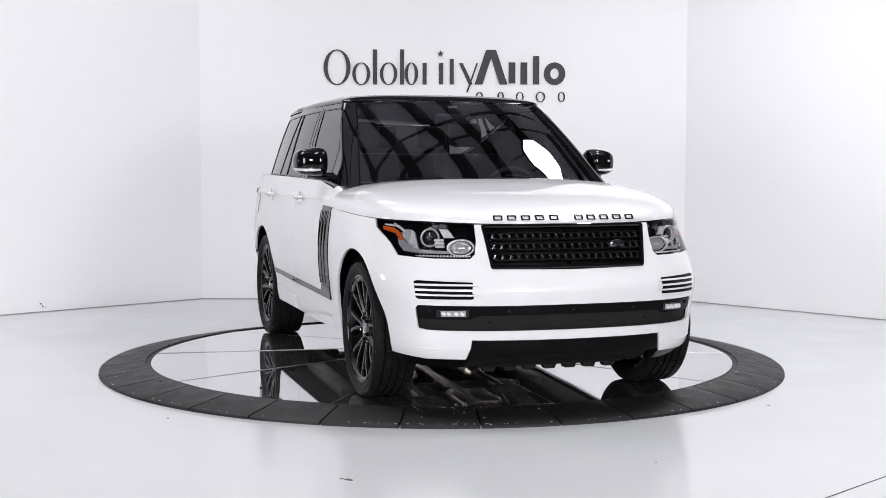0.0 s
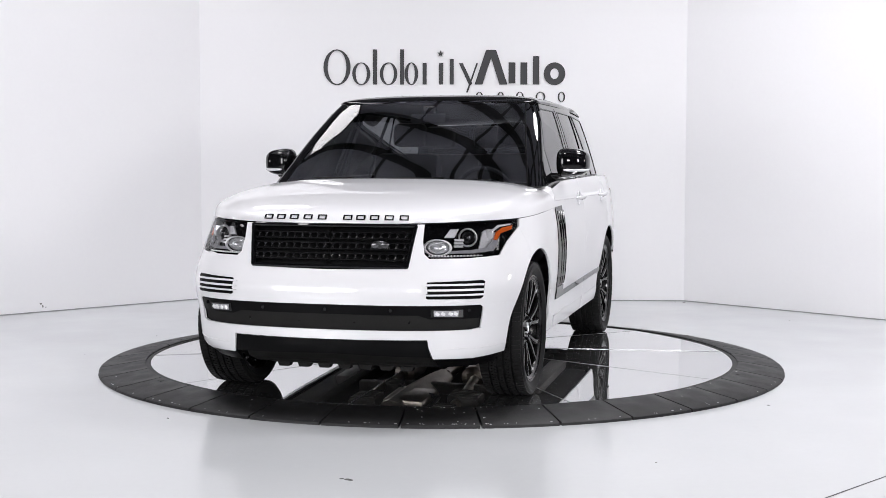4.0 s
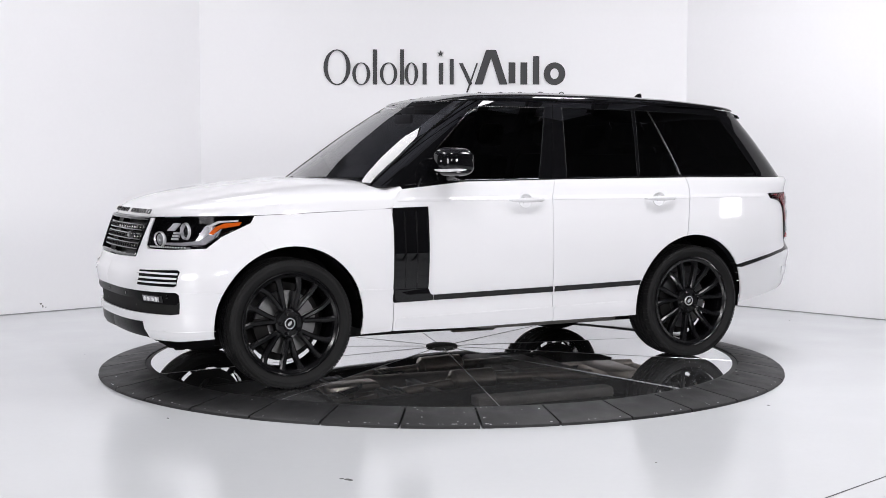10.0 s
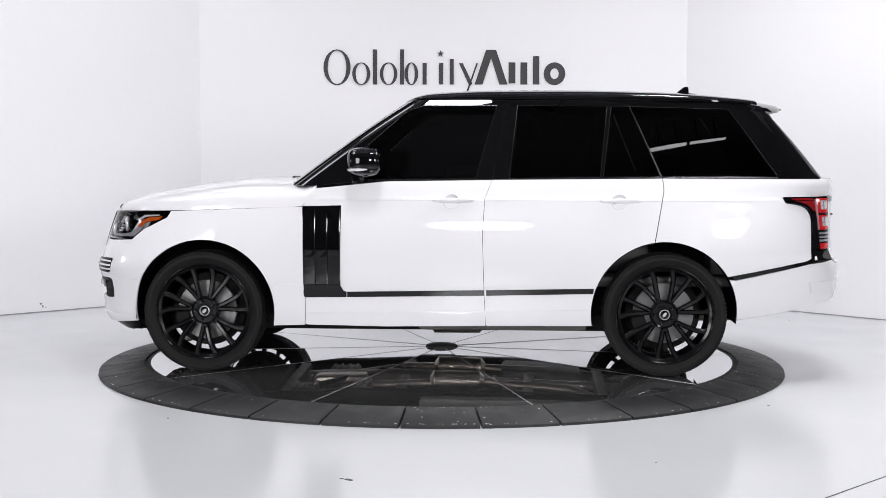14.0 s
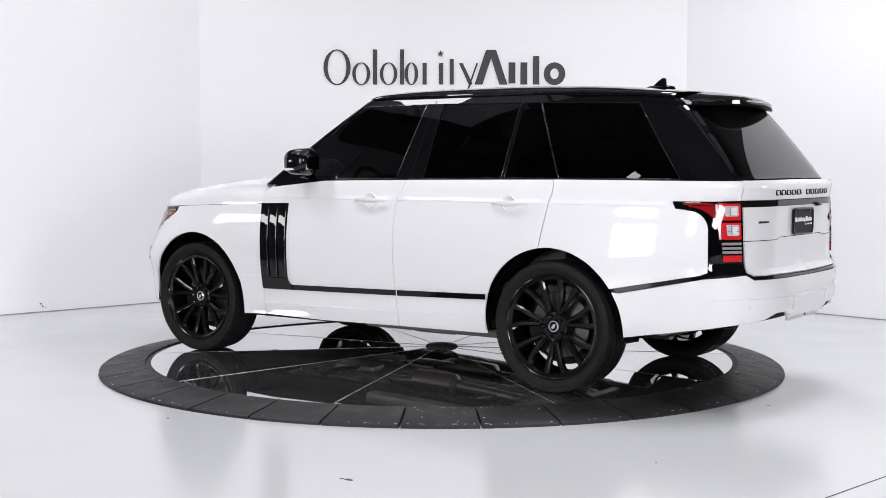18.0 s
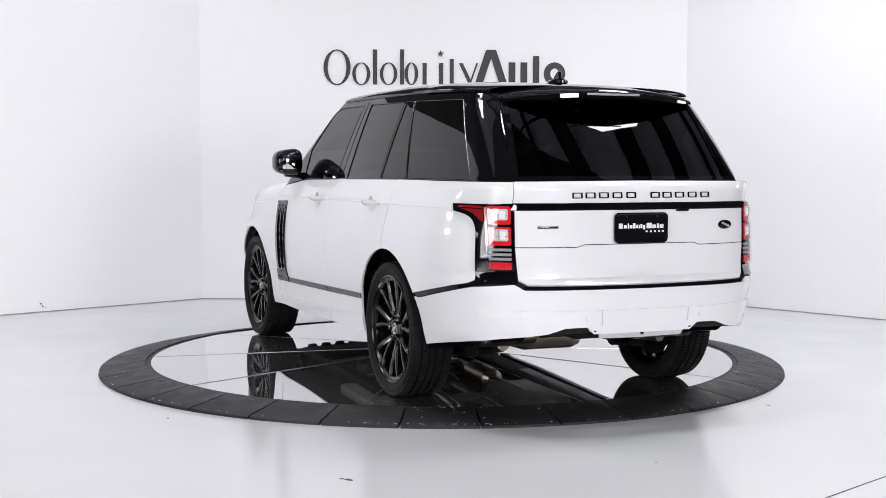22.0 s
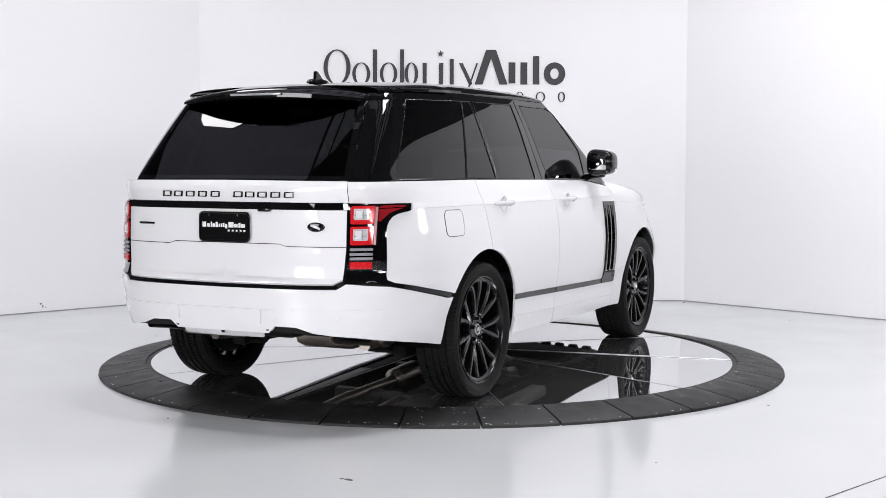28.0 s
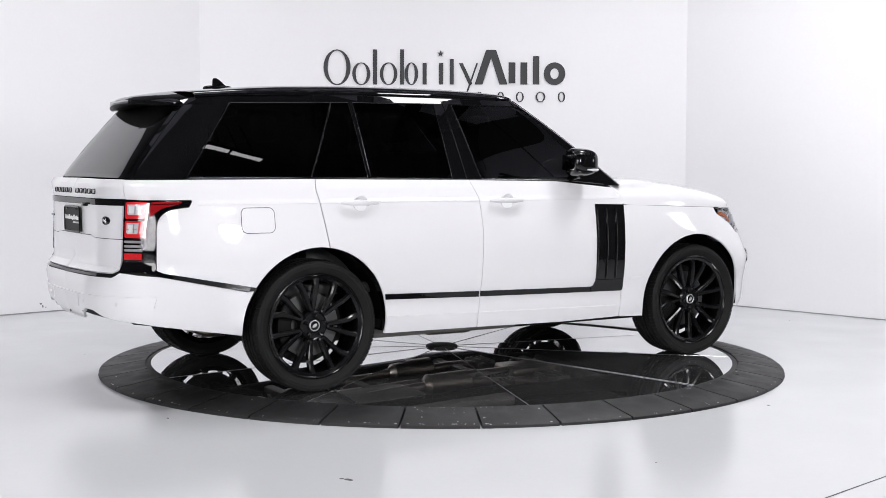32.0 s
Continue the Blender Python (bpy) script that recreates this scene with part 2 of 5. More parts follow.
def skin(shell, outlines, off=0.0, thick=0.012, mirror=False, du=0.04, dz=0.035, bm=None, cuts=()):
    """Cuts outlines out of a shell: a curved sheet with turned-in edges. Points are ('s', x, z), ('f', y, z) or ('r', y, z)."""
    out = bm or bmesh.new()
    for pts in outlines:
        dense = []
        for a, b in zip(pts, pts[1:] + pts[:1]):
            dense += between(shell, a, b)
        if sum(u0 * z1 - u1 * z0 for (u0, z0), (u1, z1) in zip(dense, dense[1:] + dense[:1])) < 0:
            dense = dense[::-1]
        us, zs = [u for u, _ in dense], [z for _, z in dense]
        nu, nz = int((max(us) - min(us)) / du) + 1, int((max(zs) - min(zs)) / dz) + 1
        levels = [min(zs) + (max(zs) - min(zs)) * k / nz for k in range(1, nz)]
        levels = [z for z in levels if not any(abs(z - c) < 0.012 for c in cuts)] + list(cuts)
        ring = np.array(dense)
        nxt = np.roll(ring, -1, axis=0)
        inner = []
        for z in levels:
            for k in range(1, nu):
                u = min(us) + (max(us) - min(us)) * k / nu
                cross = ((ring[:, 1] > z) != (nxt[:, 1] > z)) & (u < (nxt[:, 0] - ring[:, 0]) * (z - ring[:, 1]) / (nxt[:, 1] - ring[:, 1] + 1e-12) + ring[:, 0])
                if cross.sum() % 2 and np.hypot((ring[:, 0] - u) / du, (ring[:, 1] - z) / dz).min() > 0.4:
                    inner.append((u, z))
        vs, _, fs, *_ = geometry.delaunay_2d_cdt([Vector(q) for q in dense + inner], [], [list(range(len(dense)))], 1, 1e-6)
        t = bmesh.new()
        made = [t.verts.new((v.x, v.y, 0)) for v in vs]
        for f in fs:
            t.faces.new([made[k] for k in f])
        for v in [v for v in t.verts if not v.link_faces]:
            t.verts.remove(v)
        at = {v: (v.co.x, v.co.y) for v in t.verts}
        nor = {v: shell.normal(*at[v]) for v in t.verts}
        for v in t.verts:
            v.co = shell.at(*at[v]) + nor[v] * off
        t.normal_update()
        score = sum(f.normal.dot(nor[f.verts[0]]) for f in t.faces)
        if score < 0:
            bmesh.ops.reverse_faces(t, faces=t.faces[:])
        if thick:
            rim = [e for e in t.edges if len(e.link_faces) == 1]
            where = {tuple(round(c, 6) for c in v.co): nor[v] for e in rim for v in e.verts}
            r = bmesh.ops.extrude_edge_only(t, edges=rim)
            for g in r["geom"]:
                if isinstance(g, bmesh.types.BMVert):
                    g.co -= where[tuple(round(c, 6) for c in g.co)] * thick
        if mirror:
            for v in t.verts:
                v.co.y = -v.co.y
            bmesh.ops.reverse_faces(t, faces=t.faces[:])
        merge(out, t)
    return out


def arc(cx, cz, r, a0, a1, n=18, kind="s"):
    return [(kind, cx + r * math.cos(radians(a0 + (a1 - a0) * k / n)), cz + r * math.sin(radians(a0 + (a1 - a0) * k / n)))
            for k in range(n + 1)]


def dome(x0, x1, half, low, top, m=3.0, nx=40, ny=14, bm=None, thick=0.0):
    """A crowned sheet over a plan outline: half(x) is its half width, low(x) its edge, top(x) its crown."""
    t = bm or bmesh.new()
    rows = []
    for i in range(nx + 1):
        s = 0.5 - 0.5 * math.cos(math.pi * i / nx)
        x = x0 + (x1 - x0) * s
        h, lo, hi = half(x), low(x), top(x)
        row = []
        for k in range(-ny, ny + 1):
            q = math.sin(math.pi / 2 * k / ny)
            row.append(t.verts.new((x, h * q, lo + (hi - lo) * (1 - abs(q) ** m) ** (1 / m))))
        rows.append(row)
    for a, b in zip(rows, rows[1:]):
        for k in range(2 * ny):
            try:
                t.faces.new((a[k], b[k], b[k + 1], a[k + 1]))
            except ValueError:
                pass
    bmesh.ops.remove_doubles(t, verts=t.verts[:], dist=1e-5)
    bmesh.ops.recalc_face_normals(t, faces=t.faces[:])
    if sum(f.normal.z for f in t.faces) < 0:
        bmesh.ops.reverse_faces(t, faces=t.faces[:])
    return t


# ---------------------------------------------------------------- the studio
def wall(name, a, b, z0=0.0, z1=6.0, thick=0.2, mat=None, label=""):
    """A wall from a to b, its body on the right-hand side of that way."""
    a, b = Vector((*a, 0)), Vector((*b, 0))
    d = (b - a).normalized()
    n = Vector((d.y, -d.x, 0)) * thick
    bm = bmesh.new()
    lo = [a, b, b + n, a + n]
    vs = [bm.verts.new((p.x, p.y, z0)) for p in lo] + [bm.verts.new((p.x, p.y, z1)) for p in lo]
    for f in ((0, 1, 2, 3), (4, 5, 6, 7), (0, 1, 5, 4), (1, 2, 6, 5), (2, 3, 7, 6), (3, 0, 4, 7)):
        bm.faces.new([vs[k] for k in f])
    bmesh.ops.recalc_face_normals(bm, faces=bm.faces[:])
    return tagged(part(name, bm, mat or M_WALL), label, "wall", kind="structure")


# corners of the room, anticlockwise from above
C_BR, C_BL = (2.462, 4.04), (-2.462, 4.175)
C_L, C_R = (-6.0, 0.80), (6.0, 0.27)
C_FL, C_FR = (-6.0, -13.0), (6.0, -13.0)
CEIL = 5.6


def foot_gap(a, b):
    """The dark joint along the foot of a wall."""
    a, b = Vector((*a, 0)), Vector((*b, 0))
    d = (b - a).normalized()
    n = Vector((-d.y, d.x, 0)) * 0.006
    bm = bmesh.new()
    vs = [bm.verts.new(p + Vector((0, 0, z))) for z in (0.0, 0.009) for p in (a, b, b + n, a + n)]
    for f in ((0, 1, 2, 3), (4, 5, 6, 7), (0, 1, 5, 4), (1, 2, 6, 5), (2, 3, 7, 6), (3, 0, 4, 7)):
        bm.faces.new([vs[k] for k in f])
    bmesh.ops.recalc_face_normals(bm, faces=bm.faces[:])
    return tagged(part("baseboard", bm, M_GAP), "thin grey sealant line along the wall foot", "baseboard", kind="structure")


for a, b in ((C_BR, C_BL), (C_BL, C_L), (C_R, C_BR)):
    foot_gap(a, b)
wall("wall_back", C_BR, C_BL, z1=3.5, label="smooth white painted studio back wall")
wall("wall_left_angle", C_BL, C_L, z1=3.5, label="smooth white angled studio wall with a scuff near the floor")
wall("wall_left", C_L, C_FL, mat=M_CURTAIN, label="dark side wall of the hall")
wall("wall_front", C_FL, C_FR, mat=M_CURTAIN, label="dark wall behind the camera")
wall("wall_right", C_FR, C_R, mat=M_CURTAIN, label="dark side wall of the hall")
wall("wall_right_angle", C_R, C_BR, z1=3.5, label="smooth white angled studio wall")

for a, b in ((C_BR, C_BL), (C_BL, C_L), (C_R, C_BR)):
    wall("wall_upper", a, b, mat=M_CURTAIN, z0=3.502, label="dark upper wall of the hall above the white panels")

bm = bmesh.new()
box(bm, -7, 7, -14, 5.5, -0.2, 0.0)
tagged(part("floor", bm, M_FLOOR), "glossy pale grey epoxy floor with faint reflections", "floor", kind="structure")
bm = bmesh.new()
box(bm, -7, 7, -2.6, 5.5, CEIL, CEIL + 0.15)
tagged(part("ceiling", bm, M_CEIL), "grey metal deck ceiling over the set", "ceiling", kind="structure")
bm = bmesh.new()
box(bm, -7, 7, -14, -2.602, CEIL, CEIL + 0.15)
tagged(part("ceiling_front", bm, M_CURTAIN), "dark ceiling of the hall behind the camera", "ceiling", kind="structure")


def ceiling_beam(x0, y0, x1, y1, w=0.22, h=0.25):
    bm = bmesh.new()
    d = Vector((x1 - x0, y1 - y0, 0))
    m = Matrix.Translation(((x0 + x1) / 2, (y0 + y1) / 2, CEIL - h / 2 - 0.002)) @ Matrix.Rotation(math.atan2(d.y, d.x), 4, "Z")
    L = d.length / 2
    box(bm, -L, L, -w / 2, w / 2, -h / 2, -h / 2 + 0.02, 0, m)
    box(bm, -L, L, -w / 2, w / 2, h / 2 - 0.02, h / 2, 0, m)
    box(bm, -L, L, -0.01, 0.01, -h / 2 + 0.02, h / 2 - 0.02, 0, m)
    return tagged(part("ceiling_beam", bm, M_BEAM), "black steel I-beam under the ceiling deck", "beam", "ceiling beams")


for c, w in ((-4.8, 0.14), (-3.1, 0.2), (-1.45, 0.14), (-0.42, 0.22), (0.75, 0.22), (1.62, 0.14), (3.0, 0.2), (4.6, 0.14)):
    lo, hi = max(-5.9, c - 2.0), min(5.9, c + 5.5)       # beams run askew to the room
    ceiling_beam(lo, 1.0 - (lo - c), hi, 1.0 - (hi - c), 0.65 * w)


def purlin(x0, y0, x1, y1):
    bm = bmesh.new()
    tube(bm, [(x0, y0, CEIL - 0.40), (x1, y1, CEIL - 0.40)], 0.03, 8)
    return tagged(part("brace_rod", bm, M_BEAM), "thin black steel brace rod under the ceiling", "rod", "ceiling rods")


for c in (0.1, 0.65, -2.0, -1.4, -4.2, 2.3):
    lo = max(-3.4, (-5.0 - c) / 1.05)
    hi = min(3.4, (3.0 - c) / 1.05)
    purlin(lo, c + 1.05 * lo, hi, c + 1.05 * hi)


def ceiling_light(x, y, z, sx, sy, power, tilt=(0, 0, 0), cut=0.28, name="ceiling_light", label="octagonal white soft light hung from the ceiling", hang=True):
    """A panel with cut corners, lit on its lower face."""
    e = new(name)
    e.matrix_basis = pose(x, y, z, *tilt)
    c = cut * min(sx, sy)
    a, b = sx / 2, sy / 2
    pts = [(-a + c, -b), (a - c, -b), (a, -b + c), (a, b - c), (a - c, b), (-a + c, b), (-a, b - c), (-a, -b + c)]
    bm = bmesh.new()
    prism(bm, pts, 0.06, pose(0, 0, 0.04, 90, 0, 0))
    part("frame", bm, M_BEAM, e)
    bm = bmesh.new()
    bm.faces.new([bm.verts.new((px * 0.98, py * 0.98, 0.004)) for px, py in pts][::-1])
    part("diffuser", bm, glow("panel_light", (1.004, 0.985, 1.014), power), e, "glowing white diffuser")
    if hang:
        for px in (-a * 0.5, a * 0.5):
            bm = bmesh.new()
            tube(bm, [(px, 0, 0.06), (px, 0, CEIL - z)], 0.012, 8)
            part("hanger", bm, M_BEAM, e)
    else:
        inv = e.matrix_basis.inverted()
        top = Vector((0, 0, 0.08))
        foot = inv @ Vector((e.matrix_basis @ top).to_3d().to_tuple()[:2] + (0.03,))
        bm = bmesh.new()
        tube(bm, [top, foot], 0.018, 10)
        part("stand_pole", bm, M_BEAM, e)
        for q in range(3):
            w = e.matrix_basis @ top
            an = radians(90 + 120 * q)
            bm = bmesh.new()
            tube(bm, [inv @ Vector((w.x, w.y, 0.45)), inv @ Vector((w.x + 0.5 * math.cos(an), w.y + 0.5 * math.sin(an), 0.012))], 0.012, 8)
            part("stand_leg", bm, M_BEAM, e)
    return tagged(e, label, "light", "studio lights")


ceiling_light(-2.23, 2.60, 4.7, 1.05, 1.40, 6.0)
ceiling_light(2.06, 1.30, 4.7, 0.64, 0.60, 70.0)
ceiling_light(-3.15, -0.60, 4.7, 1.2, 1.4, 25.0)
ceiling_light(2.45, -1.20, 4.7, 1.2, 1.4, 36.0)
ceiling_light(-0.25, -2.78, 4.7, 0.70, 0.55, 76.0)
TUBE = "slim white tube light hung from the ceiling"
for tx in (2.46, 3.04):
    ceiling_light(tx, -5.52 + 0.21 * (tx - 2.75), 4.7, 0.56, 0.13, 15.0, (0, 0, 12), 0.05, label=TUBE)
ceiling_light(-4.4, -5.6, 4.8, 0.45, 0.18, 19.0, cut=0.05, label=TUBE)
STAND = "off-camera white octagonal softbox on a black tripod stand"
# Added wide fill with no known source; brightens panels that face left.
ceiling_light(-5.2, -7.5, 1.95, 3.0, 2.4, 16.0, (84, 0, -40), 0.2, "softbox", STAND, False)
ceiling_light(3.7, -7.8, 2.3, 1.2, 1.2, 74.0, (80, 0, 25), 0.28, "softbox", STAND, False)
ceiling_light(-0.6, -9.7, 2.40, 1.3, 0.8, 48.0, (78, 0, -4), 0.28, "softbox", STAND, False)
ceiling_light(5.6, -1.0, 1.80, 0.62, 0.42, 20.0, (86, 0, 102), 0.28, "softbox", STAND, False)
ceiling_light(-5.6, -0.9, 1.62, 0.62, 0.36, 18.0, (86, 0, -102), 0.28, "softbox", STAND, False)

# ---------------------------------------------------------------- turntable
ring = new("turntable_ramp")
TILES = 34
bm = bmesh.new()
g = radians(0.16)
step = 2 * math.pi / TILES
prof = [(2.035, 0.0), (2.035, 0.058), (2.045, 0.062), (2.33, 0.020), (2.338, 0.014), (2.34, 0.0)]
rows = []
N = 8
for i in range(N + 1):
    a = g + (step - 2 * g) * i / N
    rows.append([bm.verts.new((r * math.cos(a), r * math.sin(a), z)) for r, z in prof])
for a, b in zip(rows, rows[1:]):
    for k in range(len(prof) - 1):
        bm.faces.new((a[k], b[k], b[k + 1], a[k + 1]))
bm.faces.new(rows[0])
bm.faces.new(rows[-1][::-1])
bmesh.ops.recalc_face_normals(bm, faces=bm.faces[:])
tile = part("ramp_tile", bm, M_RUBBER, ring)
for k in range(TILES):
    m = pose(0, 0, 0, 0, 0, -95.45 + k * 360 / TILES)
    if k == 0:
        tile.matrix_basis = m
    else:
        again(tile, m, ring)
bm = bmesh.new()
lathe(bm, [(2.034, 0.0), (2.034, 0.05), (2.010, 0.054), (2.006, 0.054), (2.006, 0.0)], 128, "z")
part("inner_rim", bm, M_SEAM, ring)
tagged(ring, "black rubber ramp of curved tiles round the turntable", "ramp")

table = new("turntable_disc")
WEDGES = 10
bm = bmesh.new()
g = 0.0035
n = 14
inner, outer = 0.100, 2.000
top, low = [], []
for r, row in ((inner, []), (outer, [])):
    for i in range(n + 1):
        a0, a1 = g / r, 2 * math.pi / WEDGES - g / r
        a = a0 + (a1 - a0) * i / n
        row.append((r * math.cos(a), r * math.sin(a)))
    fall = [0.046 - 0.046 / 1.66 * (x * math.cos(math.pi / WEDGES) + y * math.sin(math.pi / WEDGES)) for x, y in row]
    top.append([bm.verts.new((x, y, z)) for (x, y), z in zip(row, fall)])
    low.append([bm.verts.new((x, y, z - 0.004)) for (x, y), z in zip(row, fall)])
for i in range(n):
    bm.faces.new((top[0][i], top[1][i], top[1][i + 1], top[0][i + 1]))
    bm.faces.new((top[1][i], low[1][i], low[1][i + 1], top[1][i + 1]))
for i in (0, n):
    bm.faces.new((top[0][i], low[0][i], low[1][i], top[1][i]))
bmesh.ops.recalc_face_normals(bm, faces=bm.faces[:])
wedge = part("mirror_panel", bm, M_MIRROR, table, angle=20)
rng = random.Random(4)
for k in range(WEDGES):
    m = pose(0, 0, -0.0004 * k % 0.001, rng.uniform(-0.06, 0.06), rng.uniform(-0.06, 0.06), k * 360 / WEDGES)
    if k == 0:
        wedge.matrix_basis = m
    else:
        again(wedge, m, table)
bm = bmesh.new()
tube(bm, [(r, 0, 0.046 - 0.046 / 1.66 * r * math.cos(math.pi / WEDGES) + 0.0002) for r in (0.105, 1.0, 1.998)], 0.0028, 6)
strip = part("seam_strip", bm, M_BRUSHED, table)
for k in range(1, WEDGES):
    again(strip, pose(0, 0, 0, 0, 0, k * 360 / WEDGES), table)
bm = bmesh.new()
lathe(bm, [(0.0, 0.064), (0.085, 0.064), (0.105, 0.058), (0.112, 0.048), (0.112, 0.03)], 40, "z")
part("hub_cap", bm, M_SEAM, table, "black round hub cap")
bm = bmesh.new()
lathe(bm, [(0.0, 0.034), (0.12, 0.030), (2.003, -0.0195), (2.003, -0.058), (0.0, -0.058)], 96, "z")
part("deck", bm, M_SEAM, table)
table.location = (0, 0, DISC_Z)
tagged(table, "mirror-polished round turntable of ten wedge panels", "turntable")

# ---------------------------------------------------------------- the vehicle
car = new("sport_utility_vehicle")
tagged(car, "white four-wheel-drive car with black roof and black wheels", "car")

FA, RA, AZ, AR = 1.458, -1.452, 0.392, 0.455      # arch centres, height, radius
BODY = Shell(
    nose=[(0.22, 2.16), (0.26, 2.22), (0.30, 2.27), (0.34, 2.29), (0.40, 2.295), (0.50, 2.30), (0.60, 2.315), (0.66, 2.32), (0.72, 2.295),
          (0.78, 2.278), (0.90, 2.245), (1.00, 2.212), (1.06, 2.185), (1.25, 2.05)],
    tail=[(0.20, -2.30), (0.30, -2.42), (0.42, -2.59), (0.48, -2.625), (0.55, -2.636), (0.66, -2.642), (0.70, -2.635), (0.73, -2.61), (0.76, -2.578),
          (0.90, -2.578), (1.10, -2.581), (1.15, -2.584), (1.20, -2.584), (1.23, -2.574), (1.25, -2.545)],
    width=[(0.20, 0.90), (0.30, 0.935), (0.38, 0.952), (0.50, 0.962), (0.65, 0.982), (0.80, 0.988), (0.95, 0.979), (1.05, 0.964), (1.107, 0.956), (1.119, 0.947),
           (1.15, 0.936), (1.20, 0.918), (1.25, 0.893)],
    front_reach=[(0.2, 0.80), (0.70, 0.82), (0.85, 0.98), (0.98, 1.10), (1.3, 1.10)], rear_reach=1.40, nf=2.9, nr=[(0.2, 4.1), (0.60, 4.2), (0.80, 4.9), (1.12, 4.9), (1.25, 6.5)], taper=(-1.2, -2.575, 0.050), flares=((FA, 0.60, 0.42, 0.28, 0.018), (RA, 0.60, 0.42, 0.28, 0.018)))
CABIN = Shell(
    nose=[(1.15, 1.07), (1.20, 1.00), (1.35, 0.80), (1.525, 0.56), (1.70, 0.30), (1.77, 0.19)],
    tail=[(1.15, -2.55), (1.20, -2.513), (1.25, -2.475), (1.35, -2.399), (1.45, -2.319), (1.54, -2.244), (1.63, -2.166), (1.70, -2.110), (1.77, -2.07)],
    width=[(1.15, 0.905), (1.20, 0.892), (1.25, 0.877), (1.40, 0.832), (1.55, 0.784), (1.70, 0.728), (1.77, 0.694)],
    front_reach=[(1.0, 0.20), (2.0, 0.20)], rear_reach=0.66, nf=2.0, nr=[(1.0, 10.0), (2.0, 10.0)], crown=0.028, taper=(-0.6, -2.5, 0.162))



def both(name, outlines, mat, shell=BODY, label="", parent=None, **kw):
    """The same skin on both flanks."""
    return [part(name, skin(shell, outlines, mirror=m, **kw), mat, parent or car, label) for m in (False, True)]


def ang(x, z, cx):
    return math.degrees(math.atan2(z - AZ, x - cx))


CREASE = (1.095, 1.107, 1.113, 1.119, 1.131)      # shoulder line
FENDER = [("s", 1.672, 1.0245), ("s", 1.20, 1.0425), ("s", 0.822, 1.0565), ("s", 0.806, 0.80), ("s", 0.806, 0.31), ("s", 1.00, 0.302)] \
    + arc(FA, AZ, AR, 360 + ang(1.012, 0.302, FA), 71) + [("s", 1.663, 0.90), ("s", 1.697, 0.983)]
FDOOR = [("s", 0.735, 1.172), ("s", 0.785, 1.106), ("s", 0.8165, 1.058), ("s", 0.8025, 0.80), ("s", 0.8025, 0.308), ("s", 0.3, 0.302), ("s", -0.336, 0.312),
         ("s", -0.324, 0.60), ("s", -0.316, 0.90), ("s", -0.330, 1.117), ("s", -0.374, 1.226), ("s", 0.29, 1.216)]
RDOOR = [("s", -0.377, 1.227), ("s", -0.333, 1.117), ("s", -0.319, 0.90), ("s", -0.327, 0.60), ("s", -0.339, 0.312), ("s", -1.008, 0.316)] \
    + arc(RA, AZ, AR, ang(-1.010, 0.316, RA), 81.5)[:] + [("s", -1.442, 1.165), ("s", -1.441, 1.205), ("s", -1.433, 1.237)]
QUARTER = [("s", -1.4375, 1.238), ("s", -1.4455, 1.205), ("s", -1.4465, 1.165), ("s", -1.3905, 0.842)] + arc(RA, AZ, AR, 83, 148.5)[1:] \
    + [("s", -2.335, 0.722), ("s", -2.374, 0.735), ("s", -2.368, 0.975), ("s", -2.361, 1.006), ("s", -2.347, 1.033), ("s", -2.326, 1.054), ("s", -2.297, 1.068), ("s", -2.25, 1.078), ("s", -2.20, 1.085), ("s", -2.178, 1.122), ("r", 0.695, 1.128), ("r", 0.695, 1.235)]
both("front_fender", [FENDER], M_WHITE)
doors_front = both("front_door", [FDOOR], M_WHITE, cuts=CREASE)
doors_rear = both("rear_door", [RDOOR], M_WHITE, cuts=CREASE)
quarters = both("quarter_panel", [QUARTER], M_WHITE, cuts=CREASE, du=0.02, dz=0.025)

# front bumper: upper band, cheeks and lower lip


def nose_skin(half, **kw):
    """A half outline and its mirror image in one sheet pair that meets at the centre."""
    b = skin(BODY, [half], **kw)
    return skin(BODY, [half], mirror=True, bm=b, **kw)


BUMP_TOP = [("f", 0.0, 0.585), ("f", 0.80, 0.585), ("s", 1.885, 0.585)] + arc(FA, AZ, AR, 25, 70.9, 9) \
    + [("s", 1.6634, 0.90), ("s", 1.6974, 0.9825), ("s", 1.86, 0.905), ("s", 1.945, 0.838), ("f", 0.72, 0.828), ("f", 0.52, 0.828), ("f", 0.468, 0.80),
       ("f", 0.438, 0.775), ("f", 0.0, 0.768)]
BUMP_SIDE = [("f", 0.802, 0.585), ("f", 0.812, 0.570), ("f", 0.796, 0.460), ("s", 1.906, 0.460)] + arc(FA, AZ, AR, 8.6, 25, 4)
BUMP_LOW = [("f", 0.0, 0.448), ("f", 0.0, 0.398), ("f", 0.545, 0.402), ("f", 0.550, 0.36), ("f", 0.565, 0.296), ("f", 0.75, 0.294), ("s", 1.905, 0.316)] \
    + arc(FA, AZ, AR, -9, 8.6, 4) + [("f", 0.796, 0.460), ("f", 0.75, 0.451)]
BUMP_POST = [("f", 0.442, 0.778), ("f", 0.470, 1.006), ("f", 0.506, 1.006), ("f", 0.506, 0.92), ("f", 0.520, 0.852), ("f", 0.545, 0.828), ("f", 0.52, 0.824), ("f", 0.468, 0.80)]
bm = skin(BODY, [BUMP_TOP, BUMP_SIDE, BUMP_LOW, BUMP_POST])
part("front_bumper", skin(BODY, [BUMP_TOP, BUMP_SIDE, BUMP_LOW, BUMP_POST], mirror=True, bm=bm), M_WHITE, car)

